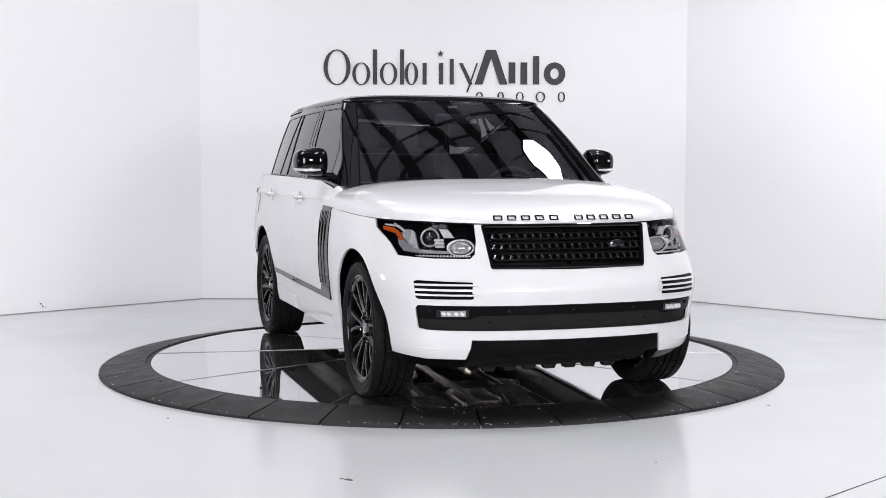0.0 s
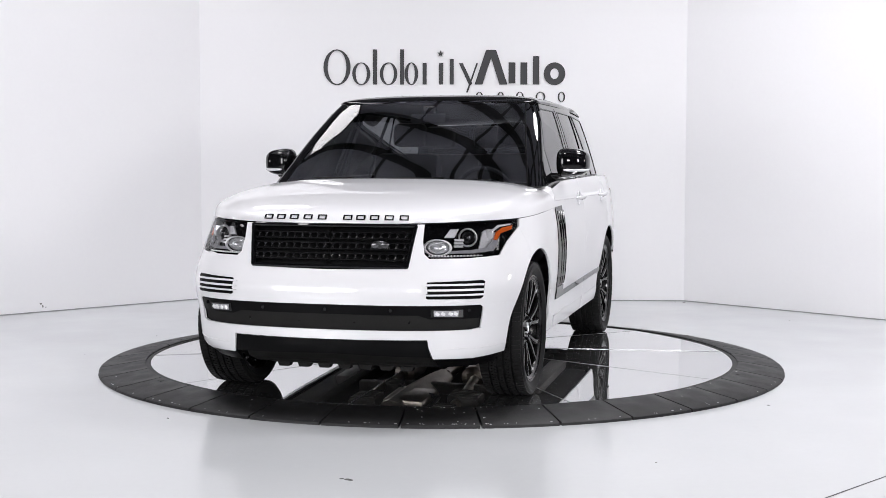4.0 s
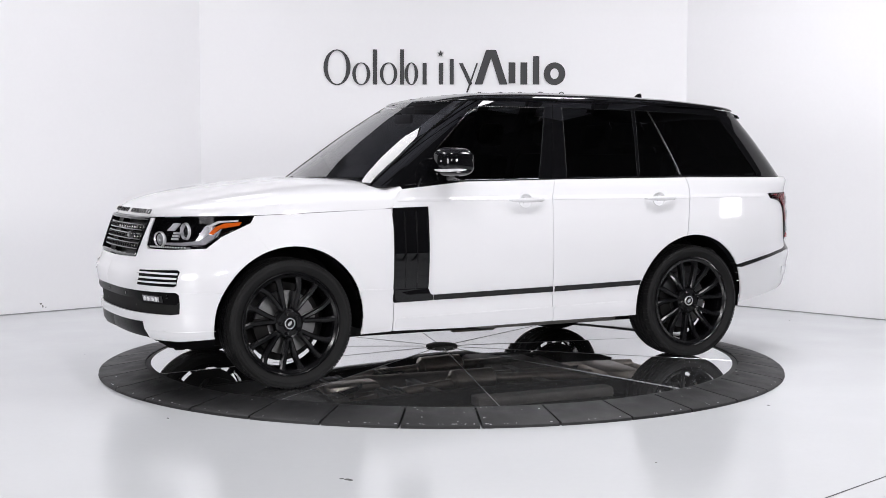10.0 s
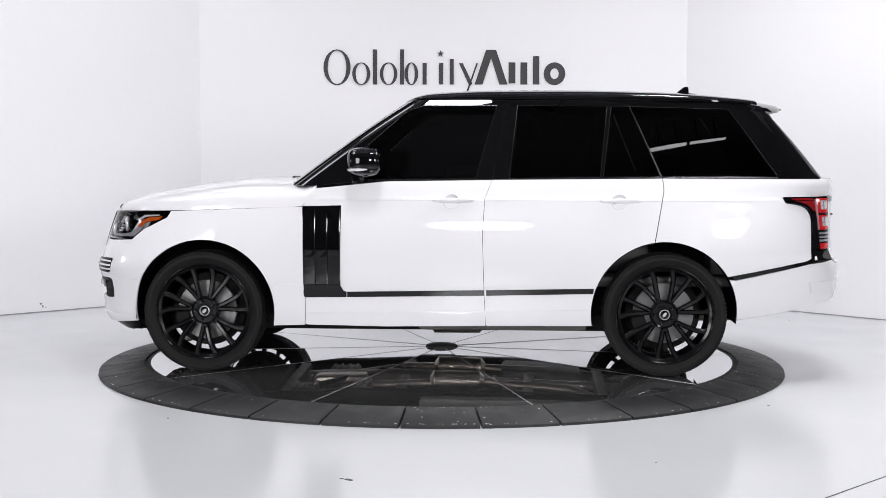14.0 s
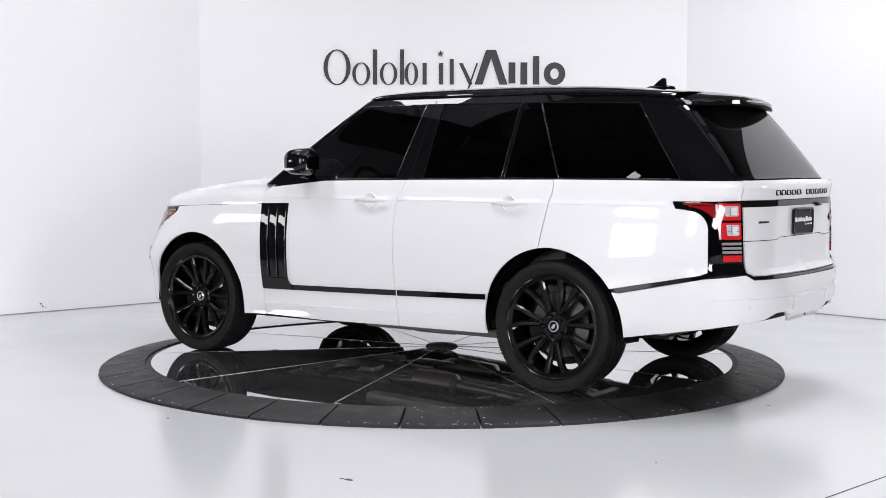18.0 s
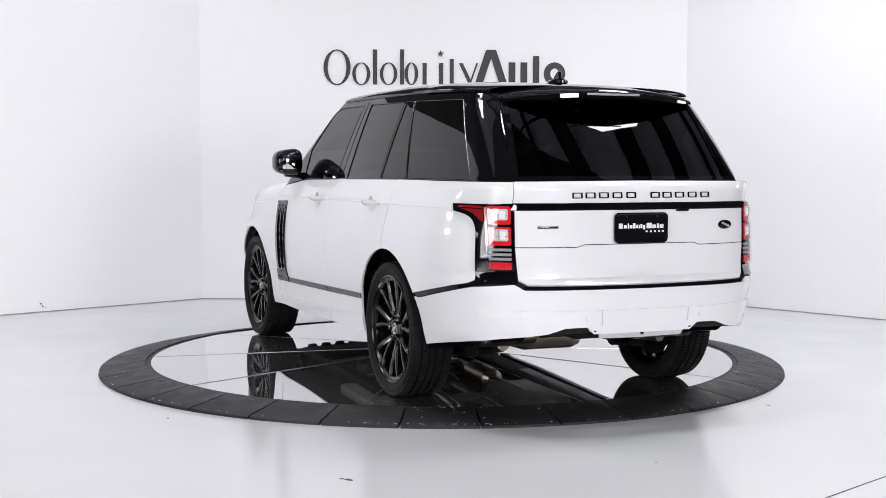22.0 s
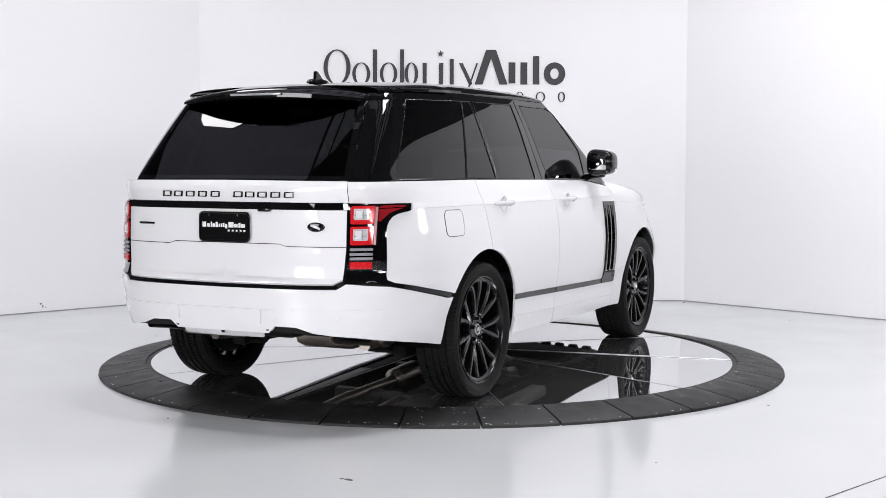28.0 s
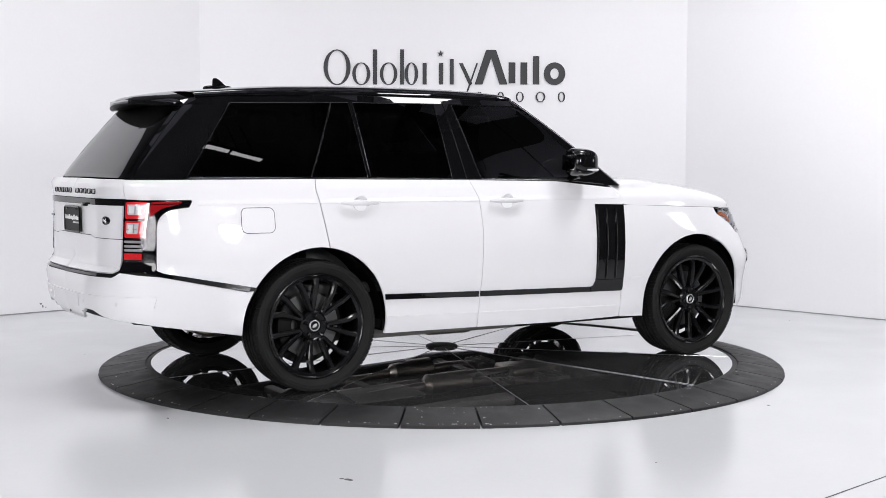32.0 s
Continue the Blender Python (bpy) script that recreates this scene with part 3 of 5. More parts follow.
# bonnet
hood_top = curve_of([(0.70, 1.210), (0.80, 1.226), (0.92, 1.235), (1.15, 1.238), (1.38, 1.220), (1.61, 1.190), (1.84, 1.152), (2.03, 1.105), (2.12, 1.072), (2.165, 1.045), (2.187, 1.018)])
hood_low = curve_of([(0.70, 1.185), (0.74, 1.158), (0.79, 1.095), (0.82, 1.062), (0.90, 1.054), (1.20, 1.045), (1.67, 1.028), (2.0, 1.020), (2.187, 1.008)])


def hood_half(x):
    z = hood_low(x)
    a, w = BODY.ends(1.02)[1], BODY.width(z)
    if x <= a:
        return w
    k = min((x - a) / (2.187 - a), 1.0)
    return w * (1 - k ** 2.9) ** (1 / 2.9)


part("bonnet", dome(0.735, 2.187, hood_half, hood_low, hood_top, m=3.2, nx=52, ny=18), M_WHITE, car)

# rear bumper and tailgate
RB_HALF = [("r", 0.0, 0.690), ("r", 0.66, 0.694), ("r", 0.70, 0.722), ("s", -2.36, 0.702), ("s", -1.893, 0.606)] + arc(RA, AZ, AR, 151.5, 184.5, 8)[0:] \
    + [("s", -2.05, 0.380), ("s", -2.36, 0.425), ("r", 0.72, 0.442), ("r", 0.54, 0.468), ("r", 0.45, 0.498), ("r", 0.33, 0.500), ("r", 0.29, 0.462), ("r", 0.0, 0.462)]
part("rear_bumper", nose_skin(RB_HALF), M_WHITE, car)
GATE_UP = [("r", 0.0, 1.130), ("r", 0.692, 1.130), ("r", 0.692, 1.238), ("r", 0.0, 1.242)]
GATE_MID = [("r", 0.0, 0.919), ("r", 0.33, 0.919), ("r", 0.37, 0.907), ("r", 0.687, 0.909), ("r", 0.687, 1.092), ("r", 0.0, 1.092)]
GATE_LOW = [("r", 0.0, 0.716), ("r", 0.64, 0.722), ("r", 0.675, 0.745), ("r", 0.687, 0.905), ("r", 0.37, 0.903), ("r", 0.33, 0.915), ("r", 0.0, 0.915)]
part("tailgate", skin(BODY, [GATE_UP], mirror=True, bm=skin(BODY, [GATE_UP])), M_WHITE, car)
part("tailgate_panel", nose_skin(GATE_MID), M_WHITE, car)
part("tailgate_flap", nose_skin(GATE_LOW), M_WHITE, car)
STRIP = [("r", 0.0, 1.094), ("r", 0.70, 1.094), ("r", 0.70, 1.127), ("r", 0.0, 1.127)]
part("tailgate_strip", nose_skin(STRIP, off=0.006), M_BLACK, car, "gloss black strip across the tailgate")
STEP = [("r", 0.0, 0.694), ("r", 0.66, 0.700), ("r", 0.66, 0.720), ("r", 0.0, 0.712)]
part("tailgate_seal", nose_skin(STEP, off=-0.012), M_BLACK, car)

# dark inner body
CORE = [[("f", 0.0, 0.32), ("f", 0.80, 0.32), ("f", 0.80, 0.74), ("f", 0.0, 0.74)],
        [("s", -0.97, 0.315), ("s", 0.97, 0.315), ("s", 0.97, 0.86), ("s", -0.97, 0.86)],
        [("s", 1.62, 0.862), ("s", 1.58, 1.010), ("s", 0.80, 1.035), ("s", 0.735, 1.18), ("s", -1.45, 1.23), ("r", 0.75, 1.225), ("r", 0.78, 0.862)],
        [("s", -1.925, 0.42), ("r", 0.0, 0.48), ("r", 0.0, 1.22), ("r", 0.74, 1.22), ("s", -1.925, 0.86)]]
bm = skin(BODY, CORE, off=-0.018, thick=0.0, du=0.05, dz=0.06)
part("inner_body", skin(BODY, CORE, off=-0.018, thick=0.0, mirror=True, du=0.05, dz=0.06, bm=bm), M_UNDER, car)


def wheel_house(cx, s):
    bm = bmesh.new()
    lathe(bm, [(AR + 0.002, s * 0.905), (AR + 0.002, s * 0.60), (0.0, s * 0.60)], 28, "y", Matrix.Translation((cx, 0, AZ)), -8, 188)
    return part("wheel_arch_liner", bm, M_LINER, car)


for cx in (FA, RA):
    for s in (1, -1):
        wheel_house(cx, s)

# cabin skins
SCREEN = [("f", 0.0, 1.215), ("f", 0.60, 1.210), ("f", 0.800, 1.205), ("f", 0.635, 1.735), ("f", 0.30, 1.752), ("f", 0.0, 1.756)]
part("windscreen", skin(CABIN, [SCREEN], mirror=True, bm=skin(CABIN, [SCREEN], thick=0.006), thick=0.006), M_WIND, car, "clear windscreen")
A_PILLAR = [("f", 0.806, 1.190), ("f", 0.641, 1.738), ("s", -0.05, 1.735), ("s", 0.07, 1.7035), ("s", 0.168, 1.676), ("s", 0.450, 1.425), ("s", 0.435, 1.222), ("s", 0.60, 1.205), ("s", 0.74, 1.188)]
B_PILLAR = [("s", -0.403, 1.703), ("s", -0.265, 1.230), ("s", -0.480, 1.234), ("s", -0.530, 1.702)]
C_PILLAR = [("s", -1.103, 1.697), ("s", -1.050, 1.242), ("s", -1.070, 1.242), ("s", -1.126, 1.697)]
D_PILLAR = [("s", -1.875, 1.679), ("s", -2.178, 1.243), ("r", 0.69, 1.238), ("r", 0.60, 1.66)]
RAIL = [("s", -0.05, 1.736), ("s", 0.07, 1.7035), ("s", -0.55, 1.7035), ("s", -1.25, 1.697), ("s", -1.87, 1.680), ("r", 0.60, 1.662), ("r", 0.585, 1.700), ("s", -1.83, 1.722), ("s", -1.2, 1.738)]
SILLT = [("s", 0.74, 1.187), ("s", 0.60, 1.2045), ("s", 0.40, 1.2215), ("s", -0.29, 1.2305), ("s", -1.10, 1.2415), ("s", -2.17, 1.2425), ("r", 0.69, 1.2375), ("r", 0.69, 1.228), ("s", -2.0, 1.222), ("s", -1.45, 1.215), ("s", 0.3, 1.195), ("s", 0.75, 1.165)]
both("front_pillar", [A_PILLAR], M_BLACK, CABIN)
both("centre_pillar", [B_PILLAR], M_BLACK, CABIN)
both("rear_pillar", [C_PILLAR], M_BLACK, CABIN)
both("tail_pillar", [D_PILLAR], M_BLACK, CABIN)
both("roof_rail", [RAIL], M_BLACK, CABIN)
both("waist_trim", [SILLT], M_BLACK, CABIN)
W1 = [("s", 0.430, 1.224), ("s", 0.445, 1.423), ("s", 0.165, 1.672), ("s", 0.07, 1.699), ("s", -0.400, 1.700), ("s", -0.268, 1.233)]
W2 = [("s", -0.533, 1.700), ("s", -1.100, 1.695), ("s", -1.053, 1.244), ("s", -0.483, 1.236)]
W3 = [("s", -1.129, 1.695), ("s", -1.237, 1.692), ("s", -1.432, 1.246), ("s", -1.073, 1.244)]
W4 = [("s", -1.245, 1.693), ("s", -1.870, 1.677), ("s", -2.173, 1.246), ("s", -1.441, 1.246)]
for nm, o in (("front_window", W1), ("rear_window", W2), ("quarter_light", W3), ("cargo_window", W4)):
    both(nm, [o], M_FRONT if o is W1 else M_TINT, CABIN, "dark tinted glass", off=-0.003, thick=0.005)
FRIT = [("r", 0.688, 1.243), ("r", 0.598, 1.655), ("r", 0.560, 1.656), ("r", 0.652, 1.262), ("r", 0.0, 1.266), ("r", 0.0, 1.247)]
BACK = [("r", 0.0, 1.246), ("r", 0.685, 1.242), ("r", 0.595, 1.655), ("r", 0.0, 1.675)]
part("tailgate_glass", skin(CABIN, [BACK], mirror=True, thick=0.005, bm=skin(CABIN, [BACK], thick=0.005)), M_TINT, car, "dark tinted rear glass")
part("glass_border", skin(CABIN, [FRIT], off=0.0015, thick=0.0, mirror=True, bm=skin(CABIN, [FRIT], off=0.0015, thick=0.0)), M_BLACK, car, "black printed border of the rear glass")

roof_top = curve_of([(0.215, 1.748), (0.14, 1.775), (0.0, 1.803), (-0.39, 1.820), (-0.86, 1.822), (-1.42, 1.808), (-1.97, 1.765), (-2.20, 1.735)][::-1])
roof_low = curve_of([(-2.20, 1.695), (-1.83, 1.722), (-1.2, 1.738), (-0.4, 1.741), (0.215, 1.738)])


def roof_half(x):
    u = CABIN.side(min(x, 0.2149), 1.738)
    if x < -1.4:
        u = CABIN.side(max(x, -2.105), 1.70)
        return max(abs(CABIN.at(u, 1.70).y), 0.56 if x < -2.0 else 0.0)
    return abs(CABIN.at(u, 1.738).y)


part("roof", dome(-2.06, 0.215, roof_half, roof_low, roof_top, m=2.8, nx=48, ny=16), M_BLACK, car, "gloss black roof")


# ---------------------------------------------------------------- wheels
def tyre_mesh():
    bm = bmesh.new()
    prof = [(0.300, 0.100), (0.318, 0.112), (0.345, 0.127), (0.362, 0.126), (0.374, 0.117), (0.380, 0.100),
            (0.380, 0.072), (0.373, 0.070), (0.373, 0.062), (0.381, 0.060), (0.381, 0.026), (0.374, 0.024), (0.374, 0.014), (0.382, 0.012), (0.382, -0.012),
            (0.374, -0.014), (0.374, -0.024), (0.381, -0.026), (0.381, -0.060), (0.373, -0.062), (0.373, -0.070), (0.380, -0.072),
            (0.380, -0.100), (0.374, -0.117), (0.362, -0.126), (0.345, -0.127), (0.318, -0.112), (0.300, -0.100)]
    return lathe(bm, prof, 72, "y")


def tread_mesh():
    """Small blocks on the ribs, parted by sipes."""
    bm = bmesh.new()
    for lo, hi, n, skew in ((0.073, 0.118, 96, 0.014), (0.028, 0.059, 112, -0.024), (-0.011, 0.011, 104, 0.018), (-0.059, -0.028, 112, -0.024), (-0.118, -0.073, 96, 0.014)):
        for k in range(n):
            a0 = 2 * math.pi * k / n
            a1 = a0 + 2 * math.pi / n * 0.78
            vs = []
            for r in (0.379, 0.3865):
                for y, sk in ((lo, 0.0), (hi, skew)):
                    rr = r - (0.006 if abs(y) > 0.11 else 0.0)
                    vs += [bm.verts.new((rr * math.cos(a + sk), y, rr * math.sin(a + sk))) for a in (a0, a1)]
            for f in ((4, 5, 7, 6), (0, 1, 5, 4), (2, 3, 7, 6), (0, 2, 6, 4), (1, 3, 7, 5)):
                bm.faces.new([vs[i] for i in f])
    bmesh.ops.recalc_face_normals(bm, faces=bm.faces[:])
    return bm


def rim_mesh():
    bm = bmesh.new()
    prof = [(0.304, 0.104), (0.307, 0.112), (0.300, 0.114), (0.292, 0.106), (0.286, 0.085), (0.270, 0.02), (0.268, -0.08), (0.290, -0.10), (0.302, -0.104)]
    lathe(bm, prof, 72, "y")
    lathe(bm, [(0.292, 0.106), (0.276, 0.098), (0.272, 0.086), (0.284, 0.080)], 72, "y")
    return bm


def hub_mesh():
    bm = bmesh.new()
    lathe(bm, [(0.0, 0.072), (0.040, 0.072), (0.046, 0.078), (0.074, 0.078), (0.086, 0.070), (0.092, 0.052), (0.090, 0.02), (0.0, 0.02)], 35, "y")
    return bm


def spoke_mesh():
    """A U-shaped spoke: two arms that meet in a bend at the hub and spread to the rim."""
    bm = bmesh.new()
    n = 11
    way = []
    for side in (1, -1):
        arm = []
        for i in range(n + 1):
            q = i / n
            a = radians(90 + side * (6.2 + 6.6 * q ** 0.9) - 3.0 * max(0.0, q - 0.6) ** 1.5 * 4)
            arm.append((Vector((math.cos(a), 0, math.sin(a))) * (0.104 + 0.184 * q), q))
        way += arm[::-1] if side > 0 else arm
        if side > 0:
            r = abs(arm[0][0].x)
            way += [(Vector((-r * math.cos(b), 0, 0.1034 - r * math.sin(b))), 0.0) for b in (0.55, 1.1, 1.57, 2.04, 2.6)]
    rings = []
    for k, (c, q) in enumerate(way):
        d = (way[min(k + 1, len(way) - 1)][0] - way[max(k - 1, 0)][0]).normalized()
        side = Vector((-d.z, 0, d.x))
        w = 0.0138 + 0.0045 * q + 0.012 * max(0.0, q - 0.8)
        y0 = 0.080 + 0.010 * math.sin(math.pi * q * 0.8) + 0.014 * q ** 2
        depth = 0.048 - 0.010 * q
        rings.append([bm.verts.new(c + side * m * w + Vector((0, y, 0))) for m, y in ((-0.9, y0 - depth), (-1, y0 - 0.009), (-0.5, y0), (0.5, y0), (1, y0 - 0.009), (0.9, y0 - depth))])
    for a, b in zip(rings, rings[1:]):
        for k in range(6):
            bm.faces.new((a[k], a[(k + 1) % 6], b[(k + 1) % 6], b[k]))
    bm.faces.new(rings[0])
    bm.faces.new(rings[-1][::-1])
    bmesh.ops.recalc_face_normals(bm, faces=bm.faces[:])
    return bm


def wheel():
    e = new("wheel")
    e.parent = car
    part("tyre", tyre_mesh(), M_TYRE, e, "low-profile black tyre")
    tagged(part("tread", tread_mesh(), M_TYRE, e), kind="stuff")
    part("rim", rim_mesh(), M_RIM, e)
    part("hub", hub_mesh(), M_RIM, e)
    first = part("spoke", spoke_mesh(), M_RIM, e)
    for k in range(1, 7):
        again(first, Matrix.Rotation(radians(k * 360 / 7), 4, "Y"), e)
    bm = bmesh.new()
    lathe(bm, [(0.0, 0.093), (0.007, 0.096), (0.011, 0.091), (0.012, 0.062)], 6, "y", Matrix.Rotation(radians(64.3), 4, "Y") @ Matrix.Translation((0, 0, 0.062)))
    nut = part("lug_nut", bm, M_GRILLE, e)
    for k in range(1, 5):
        again(nut, Matrix.Rotation(radians(72 * k), 4, "Y"), e)
    bm = bmesh.new()
    lathe(bm, [(0.031, 0.070), (0.033, 0.084), (0.028, 0.087), (0.026, 0.083)], 32, "y")
    part("cap_ring", bm, M_SILVER, e, "silver cap ring")
    bm = bmesh.new()
    lathe(bm, [(0.0, 0.085), (0.026, 0.083)], 32, "y")
    part("centre_cap", bm, M_BLACK, e)
    bm = bmesh.new()
    lathe(bm, [(0.0, 0.0885), (0.012, 0.0875), (0.014, 0.084)], 20, "y", Matrix.Rotation(radians(24), 4, "Y") @ Matrix.Diagonal((1.25, 1, 0.7, 1)))
    part("cap_emblem", bm, M_SILVER, e, "small oval silver emblem")
    bm = bmesh.new()
    lathe(bm, [(0.0, 0.0), (0.19, 0.0), (0.19, -0.03), (0.0, -0.03)], 48, "y")
    part("brake_disc", bm, M_STEEL, e, "grey steel brake disc")
    bm = bmesh.new()
    lathe(bm, [(0.205, 0.02), (0.205, -0.05), (0.12, -0.05), (0.12, 0.02), (0.205, 0.02)], 10, "y", None, -30, 35)
    part("brake_caliper", bm, M_UNDER, e)
    bm = bmesh.new()
    lathe(bm, [(0.0, -0.055), (0.236, -0.055), (0.236, -0.060), (0.0, -0.060)], 40, "y")
    part("dust_shield", bm, M_UNDER, e)
    return e


w0 = wheel()
w0.matrix_basis = pose(1.461, 0.842, 0.3865, 0, 25.7, 0)


def spare(m):
    made = {}
    for o in (w0, *w0.children_recursive):
        made[o] = o.copy()
        scene.collection.objects.link(made[o])
        made[o].parent = made.get(o.parent, o.parent)
    made[w0].matrix_basis = m


spare(pose(-1.458, 0.846, 0.3865, 0, 27.5, 0))
spare(pose(1.461, -0.842, 0.3865, 0, 35, 180))
spare(pose(-1.458, -0.846, 0.3865, 0, 8, 180))


# ---------------------------------------------------------------- front of the vehicle
def front_at(y, z, off=0.0):
    u = BODY.front(y, z)
    return BODY.at(u, z) + BODY.normal(u, z) * off


def rear_at(y, z, off=0.0):
    u = BODY.rear(y, z)
    return BODY.at(u, z) + BODY.normal(u, z) * off


def side_at(x, z, s=1, off=0.0):
    u = BODY.side(x, z)
    v = BODY.at(u, z) + BODY.normal(u, z) * off
    return Vector((v.x, s * v.y, v.z))


def line_on(shell, pts, off, mirror=False, n=6):
    uv = []
    for a, b in zip(pts, pts[1:]):
        uv += between(shell, a, b, 0.3 / n)
    uv.append(shell.uv(pts[-1]))
    out = [shell.at(u, z) + shell.normal(u, z) * off for u, z in uv]
    return [Vector((p.x, -p.y, p.z)) for p in out] if mirror else out


# grille
grille = new("grille")
grille.parent = car
G_OUT = [("f", 0.0, 0.778), ("f", 0.432, 0.785), ("f", 0.448, 0.80), ("f", 0.468, 0.99), ("f", 0.458, 1.003), ("f", 0.0, 1.003)]
part("backing", nose_skin(G_OUT, off=-0.045, thick=-0.04), M_TRIM, grille)
for pts in ([("f", -0.436, 0.785), ("f", 0.436, 0.785)], [("f", -0.462, 1.0), ("f", 0.462, 1.0)]):
    bm = bmesh.new()
    tube(bm, line_on(BODY, pts, -0.004, n=20), 0.011, 8)
    part("frame_bar", bm, M_BLACK, grille)
for s in (1, -1):
    bm = bmesh.new()
    tube(bm, line_on(BODY, [("f", 0.436, 0.785), ("f", 0.464, 1.0)], -0.004, s < 0), 0.011, 8)
    part("frame_bar", bm, M_BLACK, grille)
for zc in (0.838, 0.893, 0.948):
    bm = bmesh.new()
    for dz in (-0.016, 0.016):
        tube(bm, line_on(BODY, [("f", -0.448, zc + dz), ("f", 0.448, zc + dz)], -0.010, n=22), 0.0062, 6)
    part("slat", bm, M_GRILLE, grille)
    mb = bmesh.new()
    for k in range(20):                                   # crossed webs with a raised knot
        y = -0.418 + 0.044 * k
        for sgn in (1, -1):
            tube(mb, [front_at(y - 0.014, zc - 0.022 * sgn, -0.014), front_at(y, zc, -0.006), front_at(y + 0.014, zc + 0.022 * sgn, -0.014)], [0.0035, 0.005, 0.0035], 6)
    part("slat_mesh", mb, M_GRILLE, grille)
bm = bmesh.new()
lathe(bm, [(0.0, 0.010), (0.030, 0.009), (0.040, 0.004), (0.041, -0.01)], 32, "x", Matrix.Translation(front_at(0.285, 0.898, 0.0)) @ Matrix.Rotation(radians(10), 4, "Z") @ Matrix.Diagonal((1, 1.15, 0.58, 1)))
part("emblem", bm, M_GREYCHROME, grille, "small oval dark emblem")

# headlamps
HEAD = [("f", 0.509, 1.006), ("f", 0.75, 1.014), ("s", 1.690, 1.019), ("s", 1.735, 0.972), ("s", 1.862, 0.905), ("s", 1.950, 0.843), ("f", 0.72, 0.834), ("f", 0.552, 0.834), ("f", 0.523, 0.855), ("f", 0.509, 0.92)]
for s in (1, -1):
    mir = s < 0
    lamp = new("headlamp")
    lamp.parent = car
    lamp["label"] = "clear headlamp with round projector, oval lamp and amber corner"

    def add(name, o, mat, off, thick=0.004, label=""):
        return part(name, skin(BODY, o if isinstance(o[0], list) else [o], off=off, thick=thick, mirror=mir), mat, lamp, label)

    def flip(v):
        return Vector((v.x, -v.y, v.z)) if mir else v
    add("housing", HEAD, M_BLACK, -0.062, -0.058)
    add("lens", HEAD, M_LENS, 0.0, 0.003)
    # The pale base takes the place of reflections in a chrome bowl.
    add("side_bowl", [("f", 0.79, 0.868), ("s", 1.975, 0.872), ("s", 1.885, 0.925), ("s", 1.86, 0.965), ("s", 1.93, 0.985), ("f", 0.80, 0.975)], M_LITCLEAR, -0.045, 0.012, "side reflector whitened to look lit")
    add("amber_reflector", [("s", 1.745, 0.992), ("s", 1.84, 0.984), ("s", 1.89, 0.962), ("s", 1.925, 0.925), ("s", 1.905, 0.922), ("s", 1.865, 0.954), ("s", 1.76, 0.972)], M_AMBER, -0.012, 0.01, "amber turn lamp")
    add("light_blade", [("f", 0.64, 0.859), ("f", 0.76, 0.859), ("s", 1.955, 0.868), ("s", 1.905, 0.902), ("s", 1.885, 0.930), ("s", 1.915, 0.944), ("s", 1.940, 0.915), ("s", 1.985, 0.888), ("f", 0.75, 0.877), ("f", 0.64, 0.873)], M_SMOKE, -0.020, 0.012, "smoked light blade")
    add("silver_trim", [("s", 1.76, 1.003), ("s", 1.87, 0.998), ("s", 1.935, 0.965), ("s", 1.918, 0.962), ("s", 1.86, 0.988), ("s", 1.765, 0.995)], M_LITCLEAR, -0.010, 0.008)
    add("day_light_bar", [("f", 0.545, 0.840), ("f", 0.80, 0.842), ("f", 0.80, 0.8485), ("f", 0.545, 0.8475)], M_SMOKE, -0.016, 0.008)
    bm = bmesh.new()
    for k in range(16):
        v = flip(front_at(0.545 + 0.0155 * k, 0.845, -0.012))
        lathe(bm, [(0.0, 0.004), (0.0045, 0.003), (0.005, -0.004)], 8, "x", Matrix.Translation(v))
    part("day_light_row", bm, M_PLATEW, lamp, "row of small white diodes")
    c = flip(front_at(0.735, 0.950, -0.050))
    face = Matrix.Translation(c) @ Matrix.Rotation(radians(14 * s), 4, "Z")
    bm = bmesh.new()
    lathe(bm, [(0.052, 0.016), (0.050, 0.026), (0.046, 0.032), (0.042, 0.026), (0.040, 0.008)], 36, "x", face)
    part("projector_ring", bm, M_LITCLEAR, lamp, "silver projector ring")
    bm = bmesh.new()
    lathe(bm, [(0.0, 0.030), (0.014, 0.028), (0.026, 0.020), (0.034, 0.008), (0.040, -0.006)], 30, "x", face)
    part("projector_lens", bm, M_GRILLE, lamp, "glass projector lens")
    c = flip(front_at(0.590, 0.900, -0.048))
    face = Matrix.Translation(c) @ Matrix.Rotation(radians(8 * s), 4, "Z") @ Matrix.Diagonal((1, 1.8, 1.08, 1))
    bm = bmesh.new()
    lathe(bm, [(0.043, 0.014), (0.043, 0.024), (0.039, 0.030), (0.035, 0.022)], 36, "x", face)
    part("oval_ring", bm, M_LITCLEAR, lamp, "silver ring of the oval lamp")
    bm = bmesh.new()
    lathe(bm, [(0.0, 0.012), (0.012, 0.020), (0.024, 0.010), (0.030, 0.018), (0.036, 0.006)], 14, "x", face)
    part("oval_reflector", bm, M_SILVER, lamp, "faceted clear reflector")
    add("inner_trim", [("f", 0.612, 0.945), ("f", 0.664, 0.945), ("f", 0.682, 0.988), ("f", 0.640, 0.988)], M_LITCLEAR, -0.030, 0.008)
    for z in (0.894, 0.910, 0.926):
        add("bridge_slat", [("f", 0.668, z), ("f", 0.712, z), ("f", 0.708, z + 0.011), ("f", 0.664, z + 0.011)], M_LITCLEAR, -0.028, 0.008)
    bm = bmesh.new()
    v = flip(front_at(0.83, 0.955, -0.035))
    box(bm, -0.008, 0.012, -0.02, 0.02, -0.030, 0.030, 0.004, Matrix.Translation(v))
